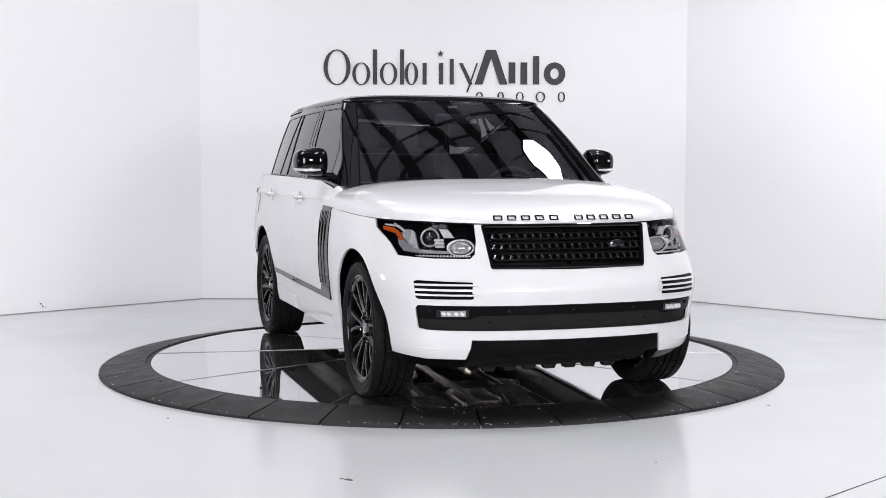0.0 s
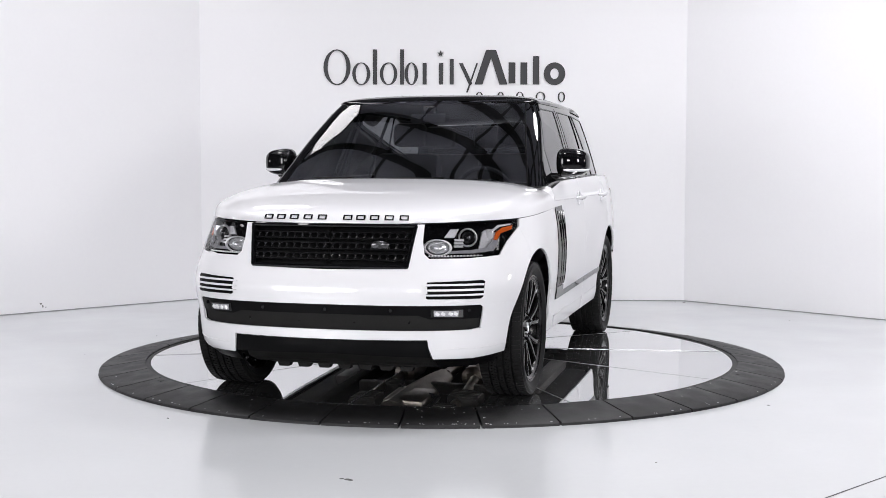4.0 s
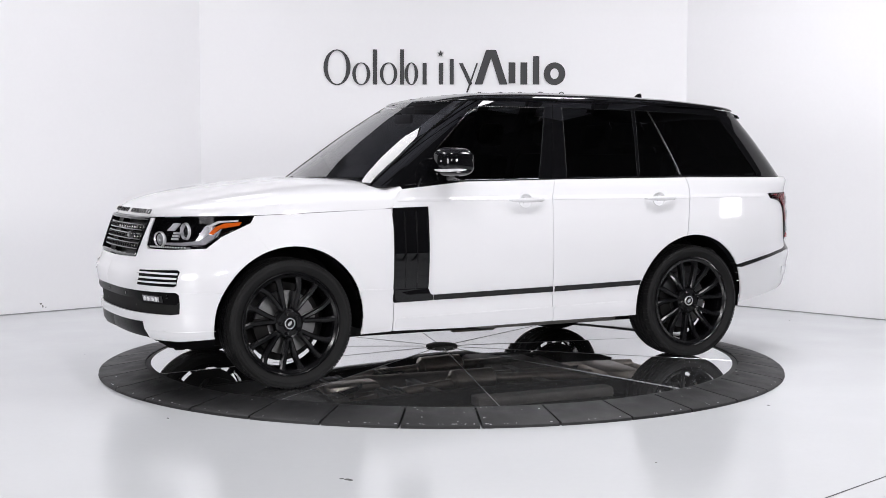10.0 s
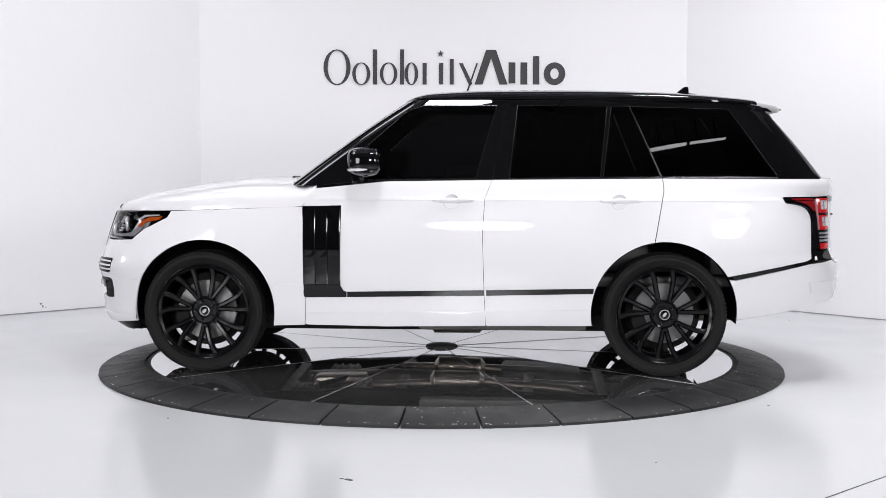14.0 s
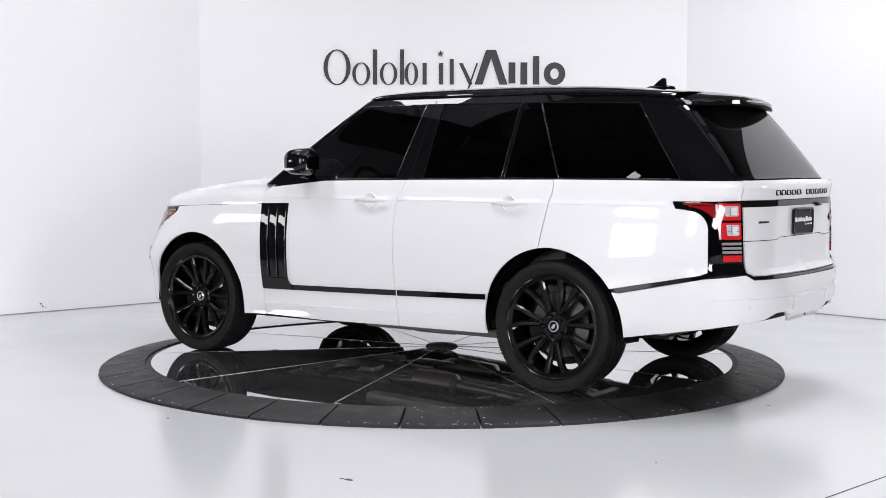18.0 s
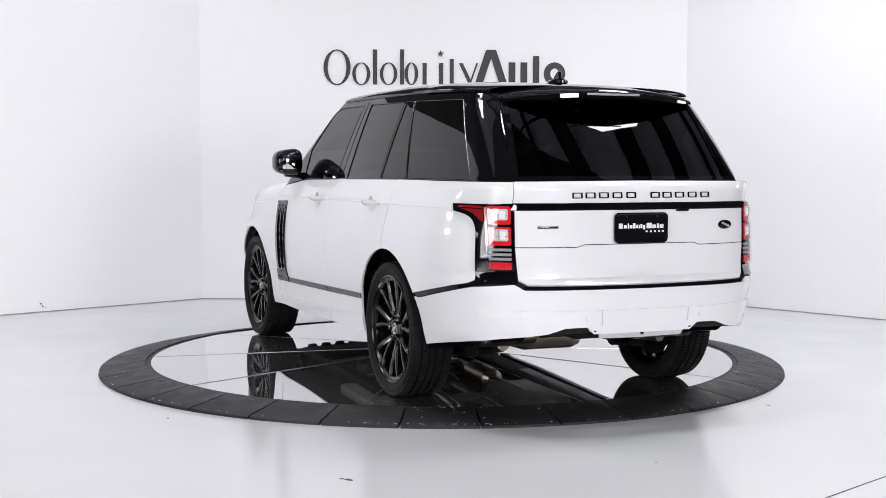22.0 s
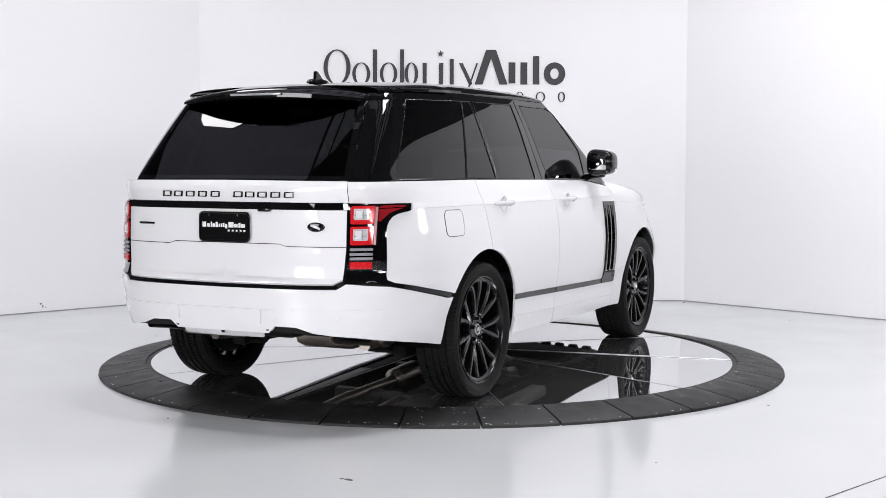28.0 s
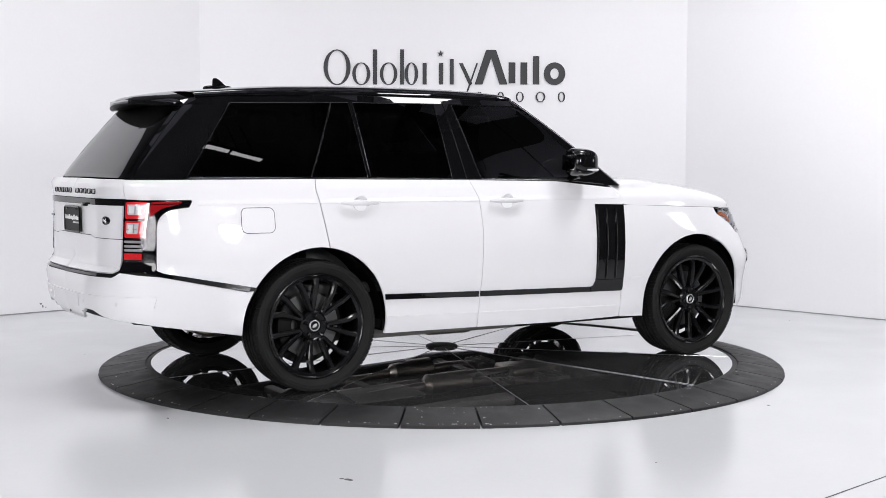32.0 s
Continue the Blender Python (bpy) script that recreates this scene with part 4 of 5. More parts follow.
    part("side_reflector", bm, M_LITCLEAR, lamp)

# louvres in the bumper corners
LOUV = [("f", 0.548, 0.706), ("f", 0.545, 0.700), ("f", 0.545, 0.626), ("f", 0.552, 0.621), ("f", 0.800, 0.619), ("f", 0.812, 0.628), ("f", 0.818, 0.706), ("f", 0.806, 0.714)]
for mir in (False, True):
    vent = part("bumper_louvre", skin(BODY, [LOUV], off=0.005, thick=0.006, mirror=mir, du=0.02), M_TRIM, car, "black louvred vent in the bumper")
    for z in (0.642, 0.6665, 0.691):
        o = [("f", 0.520, z - 0.002), ("f", 0.56, z - 0.0045), ("f", 0.814, z - 0.005), ("f", 0.814, z + 0.005), ("f", 0.56, z + 0.0045), ("f", 0.520, z + 0.002)]
        part("louvre_slat", skin(BODY, [o], off=0.009, thick=0.010, mirror=mir, du=0.02), M_WHITE, vent, "white slat")

# lower intake with fog lamps
INT_TOP = [("f", 0.0, 0.532), ("f", 0.50, 0.532), ("f", 0.56, 0.512), ("f", 0.788, 0.512), ("f", 0.800, 0.525), ("f", 0.810, 0.572), ("f", 0.802, 0.583), ("f", 0.0, 0.583)]
INT_LOW = [("f", 0.0, 0.447), ("f", 0.75, 0.450), ("f", 0.790, 0.468), ("f", 0.799, 0.505), ("f", 0.56, 0.507), ("f", 0.50, 0.527), ("f", 0.0, 0.527)]
intake = part("lower_intake", nose_skin(INT_TOP, off=-0.004), M_TRIM, car, "satin black intake panel")
part("intake_lip", nose_skin(INT_LOW, off=-0.028), M_BLACK, intake, "gloss black lower lip")
for y in (-0.75, -0.36, 0.0, 0.36, 0.75):
    v = front_at(y, 0.557, -0.003)
    bm = bmesh.new()
    lathe(bm, [(0.0, 0.004), (0.009, 0.004), (0.011, 0.0)], 16, "x", Matrix.Translation(v) @ Matrix.Rotation(radians(14 if y > 0.5 else (-14 if y < -0.5 else 0)), 4, "Z"))
    part("parking_sensor", bm, M_BLACK, intake)
for y in (-0.45, -0.15, 0.15, 0.45):
    v = front_at(y, 0.492, -0.024)
    bm = bmesh.new()
    box(bm, -0.006, 0.006, -0.012, 0.012, -0.008, 0.008, 0.002, Matrix.Translation(v))
    part("clip", bm, M_TRIM, intake)
for s in (1, -1):
    fog = part("fog_lamp", skin(BODY, [[("f", 0.565, 0.524), ("f", 0.72, 0.520), ("f", 0.72, 0.562), ("f", 0.565, 0.566)]], off=0.0, thick=0.006, mirror=s < 0), M_BLACK, car, "clear double fog lamp")
    part("fog_lens", skin(BODY, [[("f", 0.580, 0.530), ("f", 0.695, 0.527), ("f", 0.700, 0.556), ("f", 0.580, 0.560)]], off=0.006, thick=0.006, mirror=s < 0), M_SMOKE, fog, "clear lens")
    for y in (0.597, 0.625, 0.660, 0.684):
        v = front_at(y, 0.543, 0.008)
        bm = bmesh.new()
        box(bm, -0.006, 0.004, -0.009, 0.009, -0.012, 0.012, 0.004, Matrix.Translation((v.x, s * v.y, v.z)) @ Matrix.Rotation(radians(12 * s), 4, "Z") @ Matrix.Rotation(radians(90 * y), 4, "X"))
        part("fog_reflector", bm, M_LITCLEAR, fog)

# fine crease along the lower lip
for mir in (False, True):
    bm = bmesh.new()
    tube(bm, line_on(BODY, [("f", 0.585, 0.352), ("f", 0.76, 0.352), ("s", 1.905, 0.362)], 0.0005, mir, 8), 0.0022, 6)
    part("lip_crease", bm, M_WHITE, car)

# skid panel and chin
SKID = [("f", 0.0, 0.315), ("f", 0.558, 0.300), ("f", 0.547, 0.36), ("f", 0.542, 0.396), ("f", 0.0, 0.394)]
part("skid_panel", nose_skin(SKID, off=-0.008), M_TRIM, car, "satin black skid panel")
SKID2 = [("f", 0.0, 0.255), ("f", 0.60, 0.262), ("f", 0.625, 0.303), ("f", 0.0, 0.313)]
part("skid_lip", nose_skin(SKID2, off=-0.06, thick=0.03), M_TRIM, car)
CHIN = [("f", 0.57, 0.298), ("f", 0.75, 0.297), ("s", 1.902, 0.315), ("s", 1.90, 0.245), ("s", 1.98, 0.238), ("f", 0.75, 0.232), ("f", 0.57, 0.225)]
both("chin_spoiler", [CHIN], M_TRIM, off=-0.012)
bm = bmesh.new()
for k in range(7):
    y = -0.36 + 0.12 * k
    prism(bm, [(-0.042, 0.0), (0.042, 0.0), (0.028, -0.03), (-0.028, -0.03)], 0.05, Matrix.Translation((1.97, y, 0.222)) @ Matrix.Rotation(radians(90), 4, "Z"))
part("skid_teeth", bm, M_UNDER, car)
bm = bmesh.new()
prism(bm, [(1.70, 0.27), (1.72, 0.222), (1.98, 0.218), (2.10, 0.262), (2.12, 0.30)], 1.06, None, 0.008)
part("under_shield", bm, M_UNDER, car)


def bar_row(name, where, ys, h, w, mat, label, depth=0.006, tilt=0.0):
    """A row of small raised frames, one for each character of a word mark."""
    row = new(name)
    row.parent = car
    row["label"] = label
    for y in ys:
        v, yaw = where(y)
        m = Matrix.Translation(v) @ Matrix.Rotation(radians(yaw), 4, "Z") @ Matrix.Rotation(radians(tilt), 4, "Y")
        b = bmesh.new()
        t = 0.0048
        box(b, -depth / 2, depth / 2, -w / 2, w / 2, h / 2 - t, h / 2, 0.001, m)
        box(b, -depth / 2, depth / 2, -w / 2, w / 2, -h / 2, -h / 2 + t, 0.001, m)
        box(b, -depth / 2, depth / 2, -w / 2, -w / 2 + t * 1.5, -h / 2 + t, h / 2 - t, 0, m)
        box(b, -depth / 2, depth / 2, w / 2 - t * 1.5, w / 2, -h / 2 + t, h / 2 - t, 0, m)
        part("mark", b, mat, row)
    return row


MARKS = [-0.395, -0.315, -0.235, -0.158, -0.085, 0.060, 0.142, 0.222, 0.300, 0.375]


def hood_edge(y):
    lo, hi = 1.9, 2.187
    for _ in range(30):
        mid = (lo + hi) / 2
        q = min(abs(y) / max(hood_half(mid), 1e-4), 1.0)
        z = hood_low(mid) + (hood_top(mid) - hood_low(mid)) * (1 - q ** 3.2) ** (1 / 3.2)
        if z > 1.040:
            lo = mid
        else:
            hi = mid
    return Vector((lo + 0.004, y, 1.040)), math.degrees(math.atan(0.24 * y))


bar_row("bonnet_marks", hood_edge, [-y for y in MARKS], 0.030, 0.050, M_BLACK, "row of black raised marks on the bonnet", 0.007, -35)
bar_row("tailgate_marks", lambda y: (rear_at(y, 1.168, 0.003), math.degrees(math.atan(-0.2 * y))), MARKS, 0.030, 0.056, M_BLACK, "row of black raised marks on the tailgate", 0.006, 8)


# ---------------------------------------------------------------- flanks
VENT = [("s", 0.815, 1.060), ("s", 0.573, 1.066), ("s", 0.578, 0.56), ("s", 0.560, 0.527), ("s", 0.54, 0.521), ("s", 0.54, 0.486), ("s", 0.80, 0.482), ("s", 0.814, 0.49)]
for mir in (False, True):
    v = part("side_vent", skin(BODY, [VENT], off=0.003, thick=0.01, mirror=mir), M_BLACK, car, "gloss black finned side vent")
    for k in range(3):
        x1 = 0.810 - 0.0785 * k
        o = [("s", x1, 1.052), ("s", x1 - 0.0735, 1.054), ("s", x1 - 0.0735, 0.572), ("s", x1, 0.570)]
        f = skin(BODY, [o], off=0.006, thick=0.01, mirror=mir, du=0.012)
        for p in f.verts:
            q = max(0.0, min(1.0, (x1 - p.co.x) / 0.0735))
            p.co.y += (-1 if mir else 1) * (0.007 * q ** 1.3 * min(1.0, max(0.0, (1.05 - p.co.z) / 0.25)) - 0.002)
        part("vent_fin", f, M_BLACK, v)
        e = [side_at(x1 - 0.071, z, -1 if mir else 1, 0.0105) for z in (1.035, 0.98, 0.90, 0.82, 0.74, 0.66, 0.60, 0.578)]
        bm = bmesh.new()
        tube(bm, e, [0.002, 0.003, 0.0035, 0.0035, 0.0035, 0.003, 0.003, 0.002], 8)
        part("fin_edge", bm, M_GRILLE, v)
    o = [("s", 0.810, 0.562), ("s", 0.580, 0.565), ("s", 0.560, 0.530), ("s", 0.545, 0.518), ("s", 0.545, 0.490), ("s", 0.80, 0.486)]
    part("vent_foot", skin(BODY, [o], off=0.010, thick=0.008, mirror=mir), M_BLACK, v)
STR_F = [("s", 0.536, 0.521), ("s", 0.536, 0.487), ("s", -0.330, 0.502), ("s", -0.328, 0.537)]
STR_R = [("s", -0.342, 0.537), ("s", -0.342, 0.502), ("s", -1.010, 0.519), ("s", -1.014, 0.552)]
STR_Q = [("s", -1.868, 0.632), ("s", -1.885, 0.610), ("s", -2.335, 0.700), ("r", 0.80, 0.728), ("r", 0.69, 0.728), ("r", 0.69, 0.782), ("s", -2.378, 0.782), ("s", -2.374, 0.738), ("s", -2.335, 0.720)]
both("door_strip", [STR_F], M_BLACK, off=0.006, label="gloss black strip along the door")
both("door_strip", [STR_R], M_BLACK, off=0.006, label="gloss black strip along the door")
both("quarter_strip", [STR_Q], M_BLACK, off=0.002, label="gloss black strip under the tail lamp")
CLAD = [("s", 0.788, 0.385), ("s", 0.788, 0.308), ("s", 0.3, 0.300), ("s", -0.336, 0.309), ("s", -0.336, 0.402)]
CLADR = [("s", -0.346, 0.402), ("s", -0.346, 0.309), ("s", -0.998, 0.314), ("s", -0.990, 0.415)]
CLADF = [("s", 0.812, 0.565), ("s", 0.812, 0.306), ("s", 1.0, 0.300)] + arc(FA, AZ, AR + 0.003, 192, 158, 5) + [("s", 1.025, 0.572)]
both("sill_panel", [CLAD], M_WHITE, off=0.004, thick=0.006)
both("sill_panel", [CLADR], M_WHITE, off=0.004, thick=0.006)
both("fender_foot", [CLADF], M_WHITE, off=0.003, thick=0.006)

for doors, x0 in ((doors_front, -0.005), (doors_rear, -1.05)):
    for door, s in zip(doors, (1, -1)):
        xc = x0 - 0.125
        b = side_at(xc, 1.098, s)
        bm = bmesh.new()
        tube(bm, [b + Vector((dx, s * dy, dz)) for dx, dy, dz in ((0.126, 0.004, 0.0), (0.112, 0.020, 0.0), (0.075, 0.031, 0.001), (0.030, 0.036, 0.001), (-0.030, 0.036, 0.001), (-0.075, 0.031, 0.001), (-0.112, 0.020, 0.0), (-0.128, 0.004, 0.0))],
             [0.006, 0.012, 0.0165, 0.019, 0.019, 0.0165, 0.012, 0.006], 14, None, 0.7)
        part("door_handle", bm, M_WHITE, door)
        bm = bmesh.new()
        tube(bm, [b + Vector((0.040, s * dy, dz)) for dy, dz in ((0.030, 0.019), (0.0365, 0.012), (0.0375, -0.012), (0.030, -0.019))], 0.0011, 6)
        part("handle_split", bm, M_SEAM, door)
        bm = bmesh.new()
        dish = []
        for rr, dy in ((0.053, -0.002), (0.051, 0.0035), (0.047, 0.0045), (0.043, 0.0005), (0.030, -0.0125), (0.012, -0.016)):
            dish.append([bm.verts.new(b + Vector((0.006 + rr * math.cos(a), s * (dy + 0.0045), -0.004 + 0.95 * rr * math.sin(a)))) for a in [math.pi * k / 16 for k in range(32)]])
        for c0, c1 in zip(dish, dish[1:]):
            for k in range(32):
                bm.faces.new((c0[k], c0[(k + 1) % 32], c1[(k + 1) % 32], c1[k]))
        bm.faces.new(dish[-1])
        bmesh.ops.recalc_face_normals(bm, faces=bm.faces[:])
        part("handle_cup", bm, M_WHITE, door)
# raised shoulder line along doors and quarter panels
for (x0, x1), owners in (((0.775, -0.318), doors_front), ((-0.337, -1.425), doors_rear), ((-1.45, -2.15), quarters)):
    for owner, mir in zip(owners, (False, True)):
        bm = bmesh.new()
        tube(bm, line_on(BODY, [("s", x0, 1.100), ("s", x1, 1.098)], -0.0006, mir, 8), 0.0026, 6)
        part("shoulder_crease", bm, M_WHITE, owner)
# filler flap on the right flank
FLAP = []
for cx, cz, a0 in ((-1.755, 1.045, 0), (-1.885, 1.045, 90), (-1.885, 0.970, 180), (-1.755, 0.970, 270)):
    FLAP += arc(cx, cz, 0.033, a0, a0 + 90, 5)
part("filler_flap", skin(BODY, [FLAP], off=0.0025, thick=0.003, mirror=True), M_WHITE, car, "white rounded fuel filler flap")
bm = bmesh.new()
tube(bm, line_on(BODY, FLAP + FLAP[:1], 0.0012, True, 2), 0.0022, 6)
part("flap_gap", bm, M_SEAM, car)

# window seals
for o in (W1, W2, W3, W4):
    for mir in (False, True):
        bm = bmesh.new()
        tube(bm, line_on(CABIN, o + o[:1], 0.0, mir, 8), 0.0020, 6)
        part("window_seal", bm, M_GREYCHROME, car)
for mir in (False, True):
    bm = bmesh.new()
    tube(bm, line_on(CABIN, [("s", 0.70, 1.193), ("s", 0.40, 1.2195), ("s", -0.29, 1.2275), ("s", -1.10, 1.2385), ("s", -2.17, 1.2395)], 0.003, mir, 8), 0.004, 6)
    part("waist_seal", bm, M_GREYCHROME, car)
    bm = bmesh.new()
    tube(bm, line_on(CABIN, [("f", 0.803, 1.20), ("f", 0.638, 1.736)], 0.002, mir, 14), 0.005, 6)
    part("screen_seal", bm, M_TRIM, car)

# gap between the door frames on the centre pillar
for mir in (False, True):
    bm = bmesh.new()
    tube(bm, line_on(CABIN, [("s", -0.468, 1.722), ("s", -0.420, 1.48), ("s", -0.374, 1.226)], 0.0, mir, 12), 0.0024, 6)
    part("frame_gap", bm, M_GRILLE, car)

# door mirrors
for s in (1, -1):
    mir = new("door_mirror")
    mir.parent = car
    mir["label"] = "gloss black door mirror with a clear indicator strip"
    bm = bmesh.new()
    bmesh.ops.create_uvsphere(bm, u_segments=28, v_segments=18, radius=1.0)
    for v in bm.verts:
        c = v.co
        k = lambda q: math.copysign(abs(q) ** 0.62, q)
        x, y, z = k(c.x), k(c.y), k(c.z)
        x = x * 0.125 if x > 0 else x * 0.085
        v.co = Vector((0.405 + x - 0.02 * y, s * (1.012 + y * 0.104), 1.338 + z * (0.090 - 0.012 * y)))
    part("cap", bm, M_BLACK, mir)
    bm = bmesh.new()
    tube(bm, [(0.500, s * 0.935, 1.289), (0.524, s * 0.97, 1.287), (0.520, s * 1.03, 1.287), (0.495, s * 1.088, 1.288), (0.44, s * 1.113, 1.290), (0.39, s * 1.117, 1.292)], [0.006, 0.012, 0.012, 0.011, 0.010, 0.005], 8, None, 0.5)
    part("indicator", bm, M_LITCLEAR, mir, "clear indicator strip")
    bm = bmesh.new()
    tube(bm, [(0.42, s * 1.03, 1.265), (0.43, s * 0.93, 1.247), (0.45, s * 0.865, 1.238)], [0.036, 0.030, 0.040], 12, None, 0.5)
    part("arm", bm, M_BLACK, mir)
    bm = bmesh.new()
    box(bm, 0.314, 0.319, s * 1.012 - 0.062, s * 1.012 + 0.062, 1.290, 1.385, 0.002)
    part("mirror_glass", bm, M_CHROME, mir, "mirror glass")

# ---------------------------------------------------------------- rear of the vehicle
def ease(q):
    q = max(0.0, min(1.0, q))
    return q * q * (3 - 2 * q)


def bulge(bm):
    """Tail lamps stand proud round the corner of the body."""
    for v in bm.verts:
        k = ease((-2.18 - v.co.x) / 0.14) * ease((abs(v.co.y) - 0.69) / 0.09)
        v.co.y *= 1 + 0.002 * k
    return bm


LAMP = [("s", -2.185, 1.119), ("s", -2.205, 1.088), ("s", -2.254, 1.081), ("s", -2.30, 1.071), ("s", -2.330, 1.057), ("s", -2.351, 1.036), ("s", -2.365, 1.008), ("s", -2.372, 0.975), ("s", -2.378, 0.785), ("r", 0.690, 0.785), ("r", 0.690, 1.124)]
for mir in (False, True):
    lamp = part("tail_lamp", bulge(skin(BODY, [LAMP], off=0.002, thick=0.03, mirror=mir)), M_BLACK, car, "red and clear tail lamp in a black surround")

    def seg(name, o, mat, off=0.007, label=""):
        part(name, bulge(skin(BODY, [o], off=off, thick=0.006, mirror=mir, du=0.02, dz=0.02)), mat, lamp, label)
    seg("red_arm", [("s", -2.235, 1.112), ("s", -2.243, 1.106), ("s", -2.36, 1.1025), ("r", 0.800, 1.1015), ("r", 0.800, 1.110), ("s", -2.36, 1.1125)], M_DARKRED, label="dark red side lamp")
    seg("red_arm", [("s", -2.252, 1.1015), ("s", -2.30, 1.090), ("s", -2.338, 1.078), ("s", -2.365, 1.058), ("r", 0.806, 1.035), ("r", 0.800, 1.035), ("r", 0.800, 1.098), ("s", -2.36, 1.0985)], M_DARKRED, label="dark red side lamp")
    seg("corner_prism", [("r", 0.797, 0.918), ("r", 0.789, 0.918), ("r", 0.788, 1.108), ("r", 0.796, 1.108)], M_PINK, label="clear corner prism")
    for z0, z1 in ((1.022, 1.112), (0.917, 1.010)):
        seg("red_frame", [("r", 0.782, z0), ("r", 0.708, z0), ("r", 0.702, z0 + 0.006), ("r", 0.702, z1 - 0.006), ("r", 0.708, z1), ("r", 0.786, z1), ("r", 0.787, z0 + 0.006)], M_RED, label="red lamp frame")
        inner = [("r", 0.764, z0 + 0.022), ("r", 0.720, z0 + 0.022), ("r", 0.714, z0 + 0.028), ("r", 0.714, z1 - 0.012), ("r", 0.768, z1 - 0.012), ("r", 0.768, z0 + 0.027)]
        part("clear_lamp", bulge(skin(BODY, [inner], off=0.0095, thick=0.008, mirror=mir, du=0.02, dz=0.02)), M_LITCLEAR, lamp, "clear lamp module")
        # Plain white colour imitates the shine of a mirrored bowl.
        seg("bowl", [("r", 0.745, z0 + 0.030), ("r", 0.723, z0 + 0.030), ("r", 0.723, z1 - 0.022), ("r", 0.745, z1 - 0.022)], M_PLATEW, 0.0115, "reflector bowl whitened to look lit")
        seg("shelf", [("r", 0.764, z0 + 0.044), ("r", 0.716, z0 + 0.044), ("r", 0.716, z0 + 0.048), ("r", 0.764, z0 + 0.048)], M_SMOKE, 0.0122)
        seg("rib", [("r", 0.7505, z0 + 0.026), ("r", 0.748, z0 + 0.026), ("r", 0.748, z1 - 0.015), ("r", 0.7505, z1 - 0.015)], M_SMOKE, 0.0122)
    for z in (0.842, 0.864, 0.888):
        seg("smoked_bar", [("r", 0.788, z), ("r", 0.702, z), ("r", 0.702, z + 0.014), ("r", 0.788, z + 0.014)], M_SMOKE, label="smoked clear bar")
    seg("red_reflector", [("r", 0.786, 0.797), ("r", 0.702, 0.797), ("r", 0.702, 0.832), ("r", 0.786, 0.832)], M_RED, label="red reflector")
    part("lamp_cover", bulge(skin(BODY, [LAMP], off=0.0145, thick=0.0125, mirror=mir)), M_LENS, lamp, "clear lamp cover")

plate = new("number_plate")
plate.parent = car
plate["label"] = "black dealer plate with white shapes in a dark frame"
px = rear_at(0, 1.0).x
rim = []
for cy, cz, a0 in ((0.134, 1.052, 0), (-0.134, 1.052, 90), (-0.134, 0.946, 180), (0.134, 0.946, 270)):
    rim += [(cy + 0.020 * math.cos(radians(a0 + 15 * k)), cz + 0.020 * math.sin(radians(a0 + 15 * k))) for k in range(7)]
bm = bmesh.new()
prism(bm, rim, 0.012, Matrix.Translation((px - 0.010, 0, 0)) @ Matrix.Rotation(radians(90), 4, "Z"))
part("plate_face", bm, M_TRIM, plate)
bm = bmesh.new()
tube(bm, [(px - 0.014, y, z) for y, z in rim + rim[:2]], 0.0065, 8)
part("plate_frame", bm, M_BLACK, plate)
for s in (1, -1):
    bm = bmesh.new()
    lathe(bm, [(0.0, -0.004), (0.006, -0.003), (0.007, 0.002)], 10, "x", Matrix.Translation((px - 0.020, s * 0.09, 1.060)))
    part("screw", bm, M_GREYCHROME, plate)
for y, w, z, h in ((0.125, 0.022, 1.010, 0.026), (0.098, 0.016, 1.006, 0.017), (0.080, 0.006, 1.010, 0.027), (0.064, 0.016, 1.006, 0.017), (0.045, 0.014, 1.010, 0.027), (0.028, 0.009, 1.006, 0.016),
                   (0.015, 0.006, 1.006, 0.018), (0.002, 0.010, 1.008, 0.020), (-0.014, 0.013, 1.002, 0.022), (-0.045, 0.030, 1.010, 0.028), (-0.075, 0.022, 1.006, 0.018),
                   (-0.098, 0.012, 1.008, 0.024), (-0.120, 0.022, 1.006, 0.019), (-0.03, 0.010, 0.980, 0.009), (-0.055, 0.010, 0.980, 0.009), (-0.08, 0.010, 0.980, 0.009), (-0.105, 0.010, 0.980, 0.009), (-0.128, 0.010, 0.980, 0.009)):
    bm = bmesh.new()
    box(bm, px - 0.0185, px - 0.0155, y - w / 2, y + w / 2, z - h / 2, z + h / 2)
    part("plate_bar", bm, M_PLATEW, plate)
bm = bmesh.new()
lathe(bm, [(0.0, -0.010), (0.030, -0.009), (0.040, -0.004), (0.041, 0.01)], 32, "x", Matrix.Translation(rear_at(-0.54, 1.007)) @ Matrix.Rotation(radians(7), 4, "Z") @ Matrix.Diagonal((1, 1.15, 0.6, 1)))
em = part("tail_emblem", bm, M_BLACK, car, "small oval dark emblem")
bm = bmesh.new()
box(bm, -0.004, 0.004, -0.028, 0.028, -0.006, 0.006, 0.002, Matrix.Translation(rear_at(-0.54, 1.007, 0.009)) @ Matrix.Rotation(radians(7), 4, "Z") @ Matrix.Rotation(radians(20), 4, "X"))
part("emblem_mark", bm, M_SILVER, em)
bm = bmesh.new()
box(bm, -0.004, 0.004, -0.055, 0.055, -0.006, 0.006, 0.0015, Matrix.Translation(rear_at(0.53, 1.008, 0.003)) @ Matrix.Rotation(radians(-7), 4, "Z"))
part("trim_badge", bm, M_GREYCHROME, car, "small silver trim badge")
# release button and camera under the strip
bm = bmesh.new()
box(bm, -0.02, 0.004, -0.035, 0.035, -0.011, 0.008, 0.004, Matrix.Translation(rear_at(-0.25, 1.093, 0.004)))
part("release_handle", bm, M_BLACK, car)

